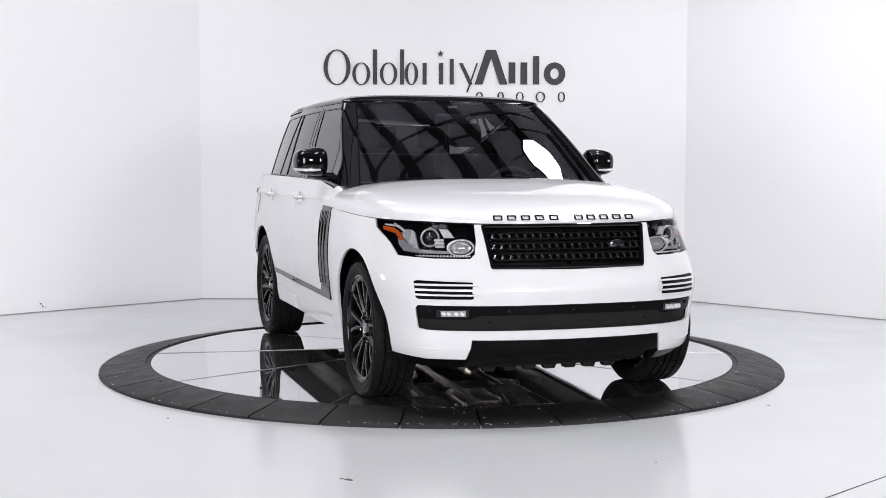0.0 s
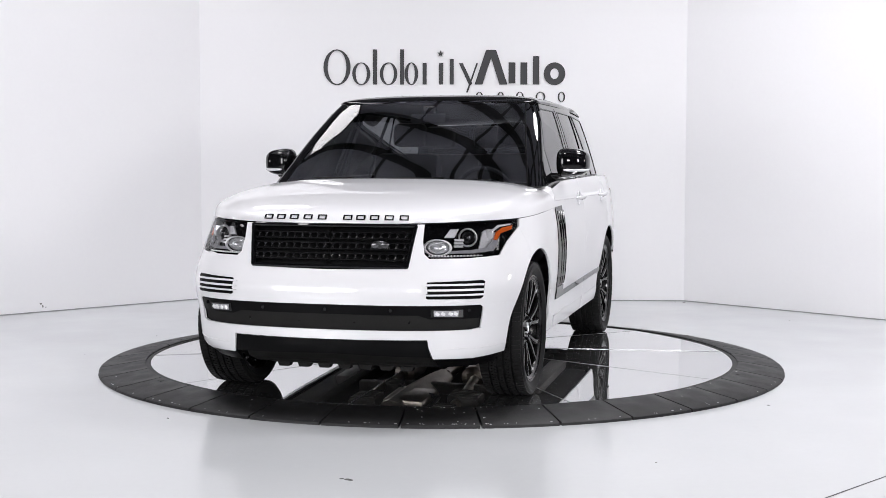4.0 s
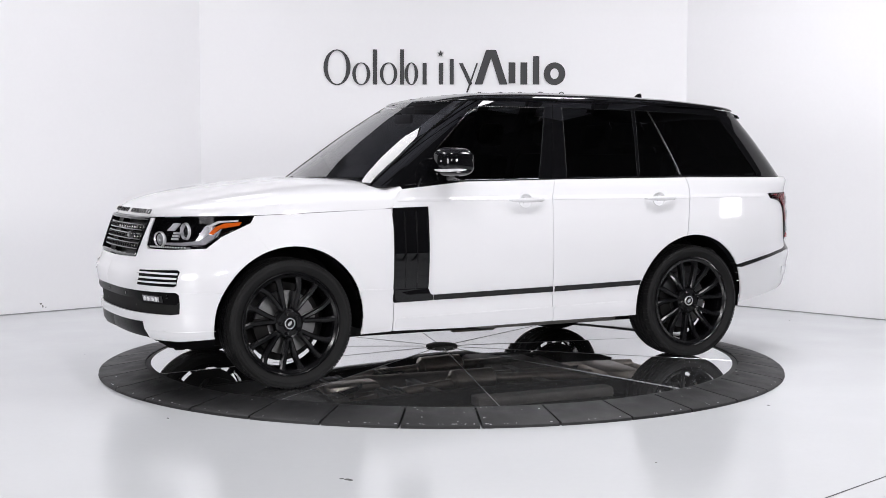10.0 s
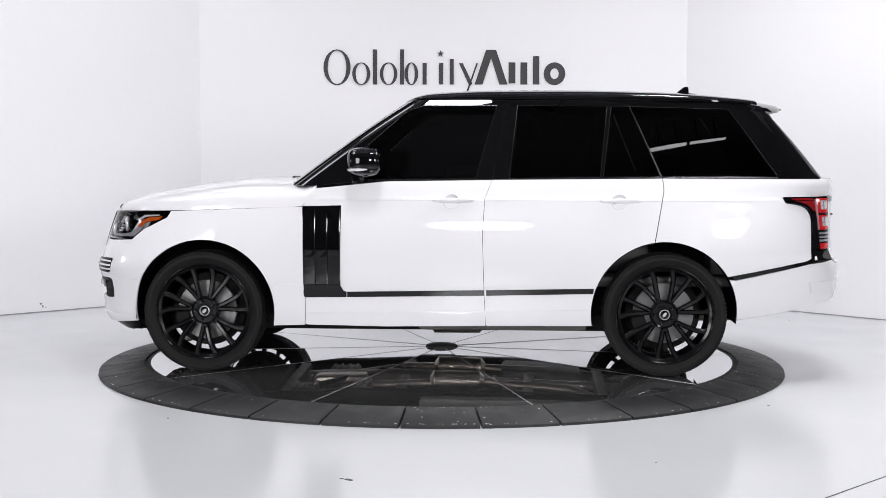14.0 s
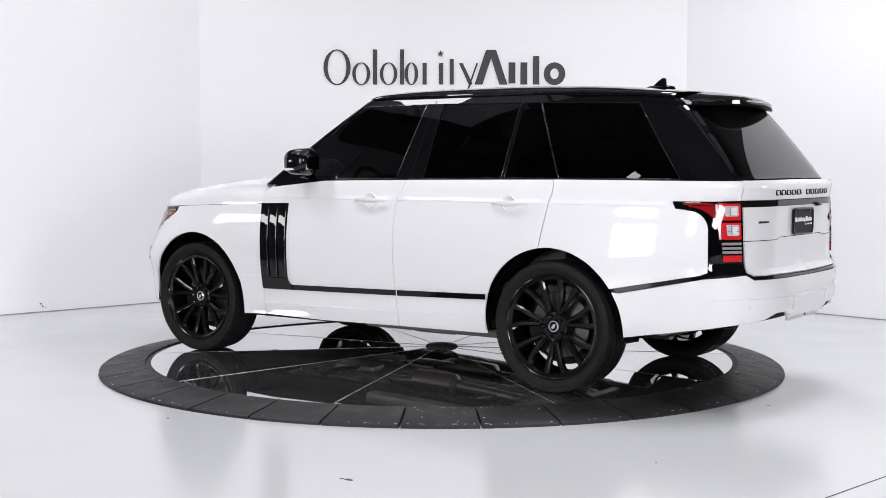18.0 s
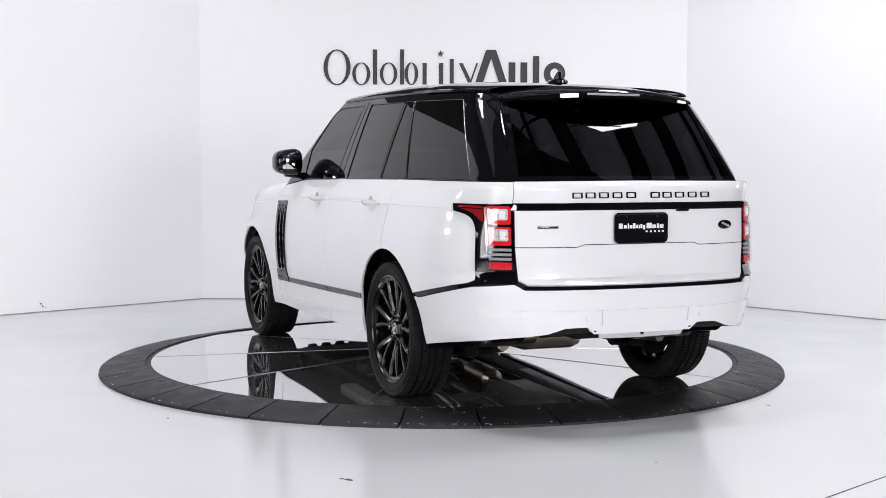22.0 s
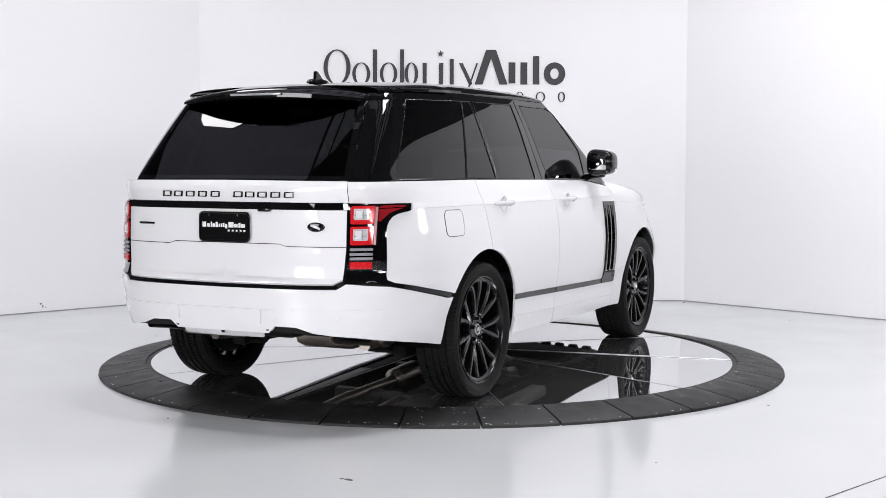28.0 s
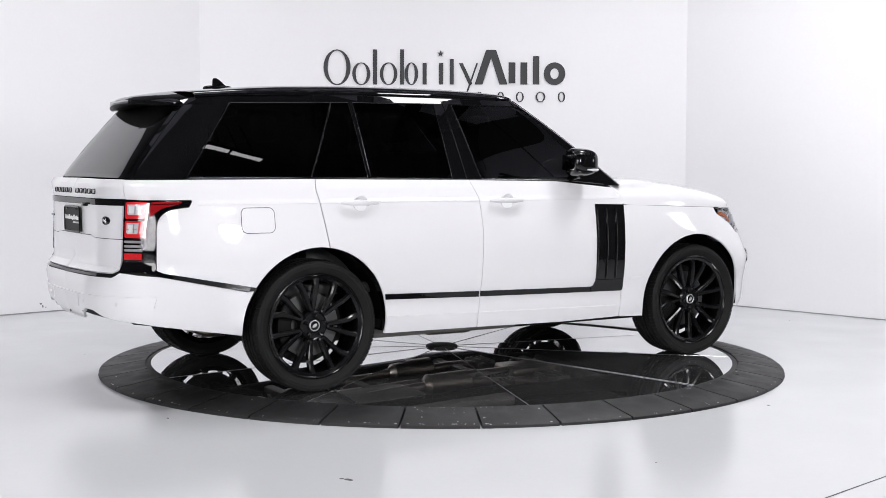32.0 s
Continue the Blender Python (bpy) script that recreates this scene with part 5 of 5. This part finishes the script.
# bumper skirt, tow cover, sensors, tow bracket
SK_S = [("r", 0.265, 0.586), ("r", 0.265, 0.512), ("r", 0.80, 0.518), ("r", 0.82, 0.590)]
SK_C = [("r", 0.0, 0.586), ("r", 0.0, 0.508), ("r", 0.250, 0.508), ("r", 0.258, 0.586)]
both("bumper_skirt", [SK_S], M_WHITE, off=0.006, thick=0.007)
part("tow_cover", nose_skin(SK_C, off=0.007, thick=0.008), M_WHITE, car)
for y in (-0.66, -0.34, 0.34, 0.66):
    v = rear_at(y, 0.545, 0.0068)
    bm = bmesh.new()
    lathe(bm, [(0.0, -0.002), (0.010, -0.002), (0.0125, 0.001)], 18, "x", Matrix.Translation(v) @ Matrix.Rotation(radians(-0.0 if abs(y) < 0.5 else 13 * (-1 if y > 0 else 1)), 4, "Z"))
    part("parking_sensor", bm, M_WHITE, car)
BR = [("r", 0.0, 0.500), ("r", 0.33, 0.500), ("r", 0.31, 0.474), ("r", 0.255, 0.466), ("r", 0.245, 0.432), ("r", 0.0, 0.428)]
brk = part("tow_bracket", nose_skin(BR, off=-0.006, thick=0.01), M_BARE, car, "bare silver under-bumper bracket")
for y in (-0.285, 0.0, 0.285):
    v = rear_at(y, 0.482 if y else 0.455, -0.004)
    bm = bmesh.new()
    lathe(bm, [(0.0, -0.003), (0.009, -0.003), (0.010, 0.001)], 14, "x", Matrix.Translation(v))
    part("bolt_hole", bm, M_UNDER, brk)

# spoiler, high lamp, aerial, wiper
bm = bmesh.new()
low = bmesh.new()
rows = []
for x, zt, zb, hw in ((-1.99, 1.768, 1.735, 0.600), (-2.10, 1.756, 1.705, 0.598), (-2.20, 1.738, 1.682, 0.594), (-2.275, 1.722, 1.676, 0.588), (-2.300, 1.706, 1.684, 0.582)):
    up, dn = [], []
    for k in range(-10, 11):
        y = hw * k / 10
        cr = 0.036 * (k / 10) ** 2
        bx = 0.140 * (k / 10) ** 2
        up.append(bm.verts.new((x + bx, y, zt - cr)))
        dn.append((x + bx, y, zt - cr - (zt - zb) * (1 - 0.55 * (k / 10) ** 4)))
    rows.append((up, dn))
edge = [[bm.verts.new(q) for q in d] for _, d in rows]
under = [[low.verts.new(q) for q in d] for _, d in rows]
for n in range(len(rows) - 1):
    u0, u1 = rows[n][0], rows[n + 1][0]
    for k in range(20):
        bm.faces.new((u0[k], u0[k + 1], u1[k + 1], u1[k]))
        low.faces.new((under[n][k], under[n + 1][k], under[n + 1][k + 1], under[n][k + 1]))
    bm.faces.new((u0[0], u1[0], edge[n + 1][0], edge[n][0]))
    bm.faces.new((u0[-1], edge[n][-1], edge[n + 1][-1], u1[-1]))
for k in range(20):
    bm.faces.new((rows[-1][0][k], rows[-1][0][k + 1], edge[-1][k + 1], edge[-1][k]))
    bm.faces.new((rows[0][0][k], edge[0][k], edge[0][k + 1], rows[0][0][k + 1]))
for v in [v for v in bm.verts if not v.link_faces]:
    bm.verts.remove(v)
bmesh.ops.recalc_face_normals(bm, faces=bm.faces[:])
spoiler = part("roof_spoiler", bm, M_BLACK, car, "gloss black roof spoiler")
part("spoiler_underside", low, M_TRIM, spoiler, "matt black underside")
bm = bmesh.new()
box(bm, -2.305, -2.297, -0.16, 0.16, 1.691, 1.703, 0.002)
part("brake_light", bm, M_SMOKE, spoiler, "slim high brake light")
bm = bmesh.new()
lathe(bm, [(0.0, 0.016), (0.7, 0.010), (0.9, 0.004), (1.0, -0.012)], 24, "z", Matrix.Translation((-1.665, 0, 1.803)) @ Matrix.Diagonal((0.105, 0.045, 1, 1)))
prism(bm, [(-1.615, 1.812), (-1.645, 1.838), (-1.672, 1.858), (-1.692, 1.862), (-1.702, 1.858), (-1.706, 1.812)], 0.022, None, 0.006)
part("aerial_fin", bm, M_BLACK, car, "gloss black aerial fin")
for y0, y1 in ((0.62, -0.02), (0.0, -0.60)):
    bm = bmesh.new()
    tube(bm, [(0.985 - 0.30 * abs(y) ** 2.2, y, 1.226) for y in [y0 + (y1 - y0) * k / 8 for k in range(9)]], 0.008, 8)
    tube(bm, [(0.99, (y0 + y1) / 2, 1.236), (0.985 - 0.30 * abs(y1) ** 2.2, y1, 1.232)], 0.009, 8)
    part("wiper", bm, M_TRIM, car, "black windscreen wiper")
COWL = [("f", 0.0, 1.192), ("f", 0.60, 1.185), ("f", 0.81, 1.182), ("f", 0.802, 1.206), ("f", 0.60, 1.212), ("f", 0.0, 1.217)]
part("cowl", skin(CABIN, [COWL], mirror=True, bm=skin(CABIN, [COWL], off=0.004), off=0.004), M_TRIM, car)

# ---------------------------------------------------------------- underside
bm = bmesh.new()
box(bm, -1.72, 2.12, -0.58, 0.58, 0.32, 0.42, 0.02)
box(bm, -2.30, -1.72, -0.58, 0.58, 0.47, 0.53, 0.02)
box(bm, -1.0, 1.0, -0.90, -0.58, 0.32, 0.40, 0.02)
box(bm, -1.0, 1.0, 0.58, 0.90, 0.32, 0.40, 0.02)
part("floor_pan", bm, M_UNDER, car)
for s in (1, -1):
    bm = bmesh.new()
    box(bm, -1.7, 1.95, s * 0.55 - 0.045, s * 0.55 + 0.045, 0.235, 0.34, 0.015)
    part("chassis_rail", bm, M_UNDER, car)
    bm = bmesh.new()
    box(bm, -0.98, 0.10, s * 0.69 - 0.06, s * 0.69 + 0.06, 0.255, 0.33, 0.02)
    part("side_shield", bm, M_SHIELD, car)
for x in (1.05, 0.25, -0.62, -1.12):
    bm = bmesh.new()
    box(bm, x - 0.04, x + 0.04, -0.54, 0.54, 0.25, 0.33, 0.015)
    part("cross_member", bm, M_SHIELD, car)
bm = bmesh.new()
box(bm, 1.12, 2.02, -0.46, 0.46, 0.215, 0.31, 0.03)
part("engine_tray", bm, M_UNDER, car)
bm = bmesh.new()
tube(bm, [(0.95, 0, 0.36), (0.55, 0, 0.34), (0.0, 0, 0.32), (-0.2, 0, 0.31)], [0.17, 0.15, 0.10, 0.07], 14, None, 0.6)
for k in range(6):
    lathe(bm, [(0.175 - 0.012 * k, -0.008), (0.19 - 0.012 * k, -0.004), (0.19 - 0.012 * k, 0.004), (0.175 - 0.012 * k, 0.008)], 18, "x", Matrix.Translation((0.93 - 0.11 * k, 0, 0.355)) @ Matrix.Diagonal((1, 1, 0.62, 1)))
box(bm, 0.52, 0.90, -0.14, 0.14, 0.225, 0.29, 0.03)
part("gearbox", bm, M_EXH, car, "dull metal gearbox casing")
for y0, y1, x0, x1 in ((0.22, 0.44, 0.45, 0.62), (-0.40, -0.20, 0.62, 0.84), (0.20, 0.36, 0.84, 1.06), (-0.34, -0.16, 0.26, 0.40)):
    bm = bmesh.new()
    box(bm, x0, x1, y0, y1, 0.245, 0.33, 0.02)
    for k in range(4):
        x = x0 + (x1 - x0) * (k + 0.5) / 4
        box(bm, x - 0.006, x + 0.006, y0 + 0.015, y1 - 0.015, 0.236, 0.25, 0.002)
    part("casing", bm, M_SHIELD, car, "dusty ribbed metal casing")
for s in (1, -1):                                         # pressed heat shields over the exhaust
    bm = bmesh.new()
    for k in range(9):
        x = -0.42 - 0.055 * k
        tube(bm, [(x, s * 0.12, 0.285), (x - 0.03, s * 0.24, 0.305), (x - 0.06, s * 0.42, 0.290)], 0.011, 6)
    part("heat_shield", bm, M_SHIELD, car, "pressed ribbed heat shield")
bm = bmesh.new()
tube(bm, [(1.0, 0.16, 0.30), (0.72, 0.19, 0.24), (0.45, -0.15, 0.245), (0.2, -0.2, 0.26)], 0.016, 8)
part("cable", bm, M_TRIM, car)
bm = bmesh.new()
tube(bm, [(-0.2, 0, 0.29), (-1.28, 0, 0.30)], 0.035, 12)
part("drive_shaft", bm, M_EXH, car)
bm = bmesh.new()
box(bm, -1.0, -0.42, -0.50, -0.12, 0.225, 0.33, 0.04)
part("fuel_tank", bm, M_SHIELD, car)
for s in (1, -1):
    bm = bmesh.new()
    tube(bm, [(0.9, s * 0.27, 0.33), (0.4, s * 0.30, 0.27), (-0.3, s * 0.24, 0.25), (-0.9, s * 0.30, 0.26), (-1.2, s * 0.42, 0.33), (-1.75, s * 0.46, 0.33), (-2.0, s * 0.50, 0.34)], 0.034, 12)
    tube(bm, [(0.06, s * 0.25, 0.25), (0.03, s * 0.25, 0.25), (-0.28, s * 0.245, 0.25), (-0.31, s * 0.245, 0.25)], [0.04, 0.078, 0.078, 0.04], 18)
    part("exhaust_pipe", bm, M_EXH, car, "dull steel exhaust pipe")
    bm = bmesh.new()
    lathe(bm, [(0.0, -0.17), (0.075, -0.17), (0.09, -0.15), (0.09, 0.15), (0.075, 0.17), (0.0, 0.17)], 20, "y", Matrix.Translation((-2.02, s * 0.50, 0.405)) @ Matrix.Diagonal((1.1, 1, 0.75, 1)))
    part("silencer", bm, M_EXH, car, "dull steel silencer box")
    bm = bmesh.new()
    tube(bm, [(-2.12, s * 0.60, 0.41), (-2.28, s * 0.60, 0.445), (-2.42, s * 0.60, 0.465)], [0.03, 0.036, 0.036], 14, None, 1.6)
    part("tail_pipe", bm, M_TRIM, car)
    for cx in (1.461, -1.458):
        bm = bmesh.new()
        tube(bm, [(cx + 0.24, s * 0.35, 0.28), (cx + 0.03, s * 0.74, 0.24)], 0.034, 8, None, 0.5)
        tube(bm, [(cx - 0.24, s * 0.35, 0.28), (cx - 0.03, s * 0.74, 0.24)], 0.034, 8, None, 0.5)
        tube(bm, [(cx, s * 0.28, 0.385), (cx, s * 0.80, 0.385)], 0.022, 8)
        tube(bm, [(cx + 0.05, s * 0.66, 0.26), (cx + 0.05, s * 0.60, 0.62)], 0.05, 10)
        part("suspension_arm", bm, M_UNDER, car)
bm = bmesh.new()
box(bm, -1.62, -1.28, -0.22, 0.22, 0.235, 0.42, 0.06)
part("rear_axle", bm, M_EXH, car)
bm = bmesh.new()
box(bm, -2.34, -2.02, -0.26, 0.26, 0.395, 0.47, 0.035)
part("rear_tray", bm, M_UNDER, car)

# ---------------------------------------------------------------- cabin
bm = bmesh.new()
box(bm, -2.2, 0.8, -0.82, 0.82, 0.55, 0.62, 0.02)
box(bm, -2.35, -1.75, -0.80, 0.80, 0.62, 1.12, 0.03)
part("cabin_floor", bm, M_LEATHER, car)
bm = bmesh.new()
prism(bm, [(0.62, 0.70), (0.86, 0.70), (0.93, 1.185), (0.80, 1.200), (0.62, 1.215), (0.42, 1.190), (0.36, 1.12), (0.42, 0.95)], 1.56, None, 0.015)
part("dashboard", bm, M_DASH, car, "dark grey dashboard")
bm = bmesh.new()
box(bm, -0.55, 0.42, -0.14, 0.14, 0.60, 0.95, 0.03)
part("console", bm, M_LEATHER, car)


def seat(x, y, w):
    bm = bmesh.new()
    box(bm, x - 0.28, x + 0.28, y - w / 2, y + w / 2, 0.62, 0.88, 0.07)
    box(bm, -0.075, 0.075, -w / 2 * 0.95, w / 2 * 0.95, 0.0, 0.62, 0.06, Matrix.Translation((x - 0.24, y, 0.80)) @ Matrix.Rotation(radians(-14), 4, "Y"))
    st = part("seat", bm, M_LEATHER, car, "black leather seat")
    n = 1 if w < 0.7 else 3
    for k in range(n):
        yy = y + (k - (n - 1) / 2) * 0.42
        hb = bmesh.new()
        box(hb, -0.05, 0.05, -0.13, 0.13, 0.0, 0.18, 0.045, Matrix.Translation((x - 0.415, yy, 1.455)) @ Matrix.Rotation(radians(-8), 4, "Y"))
        part("headrest", hb, M_LEATHER, st)


seat(-0.20, 0.40, 0.54)
seat(-0.20, -0.40, 0.54)
seat(-1.12, 0.0, 1.35)
bm = bmesh.new()
t = bmesh.new()
N = 40
tube(t, [(0, 0.185 * math.cos(2 * math.pi * k / N), 0.185 * math.sin(2 * math.pi * k / N)) for k in range(N + 1)], 0.016, 8)
tube(t, [(0, -0.18, 0), (0.02, 0, -0.01), (0, 0.18, 0)], 0.018, 8)
tube(t, [(0.02, 0, 0), (0, 0, -0.18)], 0.018, 8)
t.transform(Matrix.Translation((0.30, 0.40, 1.13)) @ Matrix.Rotation(radians(24), 4, "Y"))
merge(bm, t)
part("steering_wheel", bm, M_DASH, car, "dark leather steering wheel")
bm = bmesh.new()
box(bm, 0.27, 0.30, -0.125, 0.125, 1.600, 1.665, 0.012)
box(bm, 0.22, 0.29, -0.04, 0.04, 1.665, 1.715, 0.01)
part("rear_view_mirror", bm, M_DASH, car)
part("headliner", dome(-2.10, 0.10, lambda x: roof_half(x) - 0.03, lambda x: roof_low(x) - 0.035, lambda x: roof_top(x) - 0.05, m=2.8, nx=16, ny=6), M_DASH, car)

# ---------------------------------------------------------------- sign on the back wall
wdir = Vector((C_BL[0] - C_BR[0], C_BL[1] - C_BR[1], 0)).normalized()
sign_m = Matrix.Translation(((C_BL[0] + C_BR[0]) / 2, (C_BL[1] + C_BR[1]) / 2 - 0.008, 0)) @ Matrix.Rotation(math.atan2(-wdir.y, -wdir.x), 4, "Z")
sign = new("wall_sign")
sign.matrix_basis = sign_m
tagged(sign, "charcoal sign of thin and bold shapes on white wall", "sign")


def sx(p):
    return -1.202 + (p - 572) * 0.00571


def sz(p):
    return 2.532 - (p - 90) * 0.00568


def ring_shape(x0, x1, y0, y1, t, tz):
    bm = bmesh.new()
    cx, cz, a, b = (sx(x0) + sx(x1)) / 2, (sz(y0) + sz(y1)) / 2, (sx(x1) - sx(x0)) / 2, (sz(y0) - sz(y1)) / 2
    n = 40
    rows = []
    for k in range(n):
        an = 2 * math.pi * k / n
        c, q = math.cos(an), math.sin(an)
        rows.append([bm.verts.new((cx + (a - i * t) * c, y, cz + (b - i * tz) * q)) for i, y in ((0, 0.006), (0, -0.006), (1, -0.006), (1, 0.006))])
    for k in range(n):
        p, q = rows[k], rows[(k + 1) % n]
        for i in range(4):
            bm.faces.new((p[i], p[(i + 1) % 4], q[(i + 1) % 4], q[i]))
    bmesh.ops.recalc_face_normals(bm, faces=bm.faces[:])
    part("sign_ring", bm, M_SIGN, sign)


def bar_shape(*pts):
    bm = bmesh.new()
    prism(bm, [(sx(x), sz(y)) for x, y in pts], 0.012)
    part("sign_bar", bm, M_SIGN, sign)


def upright(x0, x1, y0, y1):
    bar_shape((x0, y0), (x1, y0), (x1, y1), (x0, y1))


ring_shape(572, 620, 88, 151, 0.042, 0.010)
ring_shape(623, 655, 111, 151, 0.034, 0.008)
upright(660, 667, 88, 150)
ring_shape(672, 703, 111, 151, 0.034, 0.008)
upright(708, 715, 88, 150)
ring_shape(716, 740, 111, 151, 0.034, 0.008)
upright(748, 755, 112, 150)
upright(777, 784, 112, 150)
upright(796, 803, 105, 150)
bar_shape((812, 112), (819, 112), (836, 148), (831, 153))
bar_shape((843, 112), (846, 112), (828, 164), (825, 164))
bar_shape((860, 89), (878, 89), (898, 150), (884, 150), (869, 103), (854, 150), (840, 150))
upright(900, 912, 111, 148)
upright(921, 933, 111, 150)
upright(943, 954, 100, 150)
ring_shape(962, 1000, 111, 151, 0.066, 0.060)
star = []
for k in range(10):
    r = 6.0 if k % 2 == 0 else 2.4
    star.append((779.5 + r * math.sin(math.pi * k / 5), 95.5 - r * math.cos(math.pi * k / 5)))
bar_shape(*star)
for x0, x1 in ((842, 855), (880, 892), (913, 927), (948, 965), (987, 1000)):
    ring_shape(x0, x1, 163, 181, 0.016, 0.006)

# ---------------------------------------------------------------- floor joint and debris
bm = bmesh.new()
a, b = Vector((1.2, -4.13, 0)), Vector((6.0, 0.62, 0))
d = (b - a).normalized()
nn = Vector((-d.y, d.x, 0)) * 0.003
bm.faces.new([bm.verts.new(p + Vector((0, 0, 0.0015))) for p in (a - nn, b - nn, b + nn, a + nn)])
r = bmesh.ops.extrude_face_region(bm, geom=bm.faces[:])
for g in r["geom"]:
    if isinstance(g, bmesh.types.BMVert):
        g.co.z -= 0.003
tagged(part("floor_joint", bm, M_SEAM), "thin dark joint line in the epoxy floor", "joint", kind="structure")
rng = random.Random(11)
for x, y, r in ((-0.408, -3.438, 0.022), (-0.44, -3.42, 0.010), (-1.493, -2.069, 0.010), (1.886, -1.662, 0.009), (2.1, -0.9, 0.008), (-2.6, 0.3, 0.007), (-2.3, 1.3, 0.008), (2.0, 1.4, 0.008),
                (2.44, 3.90, 0.02), (2.36, 3.95, 0.012), (-1.2, 3.4, 0.010), (0.25, -3.9, 0.006), (1.0, -3.1, 0.006), (3.1, 2.4, 0.008)):
    bm = bmesh.new()
    bmesh.ops.create_icosphere(bm, subdivisions=2, radius=1.0)
    for v in bm.verts:
        v.co *= 1 + 0.5 * noise.noise(v.co * 2 + Vector((x, y, 0)) * 9)
        v.co.z = max(v.co.z, -0.4)
    bm.transform(Matrix.Translation((x, y, 0.0015)) @ Matrix.Rotation(rng.uniform(0, 6), 4, "Z") @ Matrix.Diagonal((r, r * 0.45, min(r * 0.25, 0.004), 1)))
    tagged(part("debris", bm, M_DUST), "small dark scrap of debris lying on the floor", "debris", "scraps on the floor")
# scuff marks low on the angled wall
wl = (Vector((*C_L, 0)) - Vector((*C_BL, 0))).normalized()
for k, (d0, z, w, h) in enumerate(((1.77, 0.080, 0.018, 0.012), (1.75, 0.055, 0.012, 0.020), (1.72, 0.045, 0.008, 0.010))):
    p = Vector((*C_BL, 0)) + wl * d0
    bm = bmesh.new()
    box(bm, -w / 2, w / 2, -0.002, 0.002, z - h / 2, z + h / 2, 0.001, Matrix.Translation(p) @ Matrix.Rotation(math.atan2(wl.y, wl.x), 4, "Z"))
    tagged(part("wall_scuff", bm, M_DUST), "small dark scuff chip on the white wall", "scuff", "scuffs on the wall")

rng = random.Random(21)
bm = bmesh.new()
for k in range(90):
    a = radians(rng.uniform(-160, -20)) if k % 3 else radians(rng.gauss(-88, 5))
    r = rng.choice((2.06, 2.32, 2.32, rng.uniform(2.05, 2.33)))
    z = 0.0622 - (r - 2.045) / 0.285 * 0.042
    q = rng.uniform(0.002, 0.006)
    box(bm, -q, q * rng.uniform(0.5, 1.5), -q * 0.5, q * 0.5, 0.0, 0.0012, 0, Matrix.Translation((r * math.cos(a), r * math.sin(a), z)) @ Matrix.Rotation(rng.uniform(0, 6), 4, "Z"))
tagged(part("paint_flecks", bm, M_PLATEW, ring), "scattered pale paint flecks", kind="stuff")
for a in (-146.0, -25.0, 160.0, 20.0):
    bm = bmesh.new()
    box(bm, -0.012, 0.012, -0.035, 0.035, -0.002, 0.0015, 0.001, Matrix.Rotation(radians(a), 4, "Z") @ Matrix.Translation((2.085, 0, 0.0565)) @ Matrix.Rotation(radians(8.4), 4, "Y"))
    part("lifting_slot", bm, M_SEAM, ring)


def motions():
    """The disc and the vehicle on it turn together."""
    walk(table, [(t, pose(0.0, 0.0, DISC_Z, 0, 0, a)) for t, a in TURN])
    parked = pose(0.004, -0.017, 0, 0, 0, -0.17)         # the vehicle stands a little off the axis
    walk(car, [(t, pose(0.0, 0.0, DISC_Z, 0, 0, a) @ parked) for t, a in TURN])


motions()
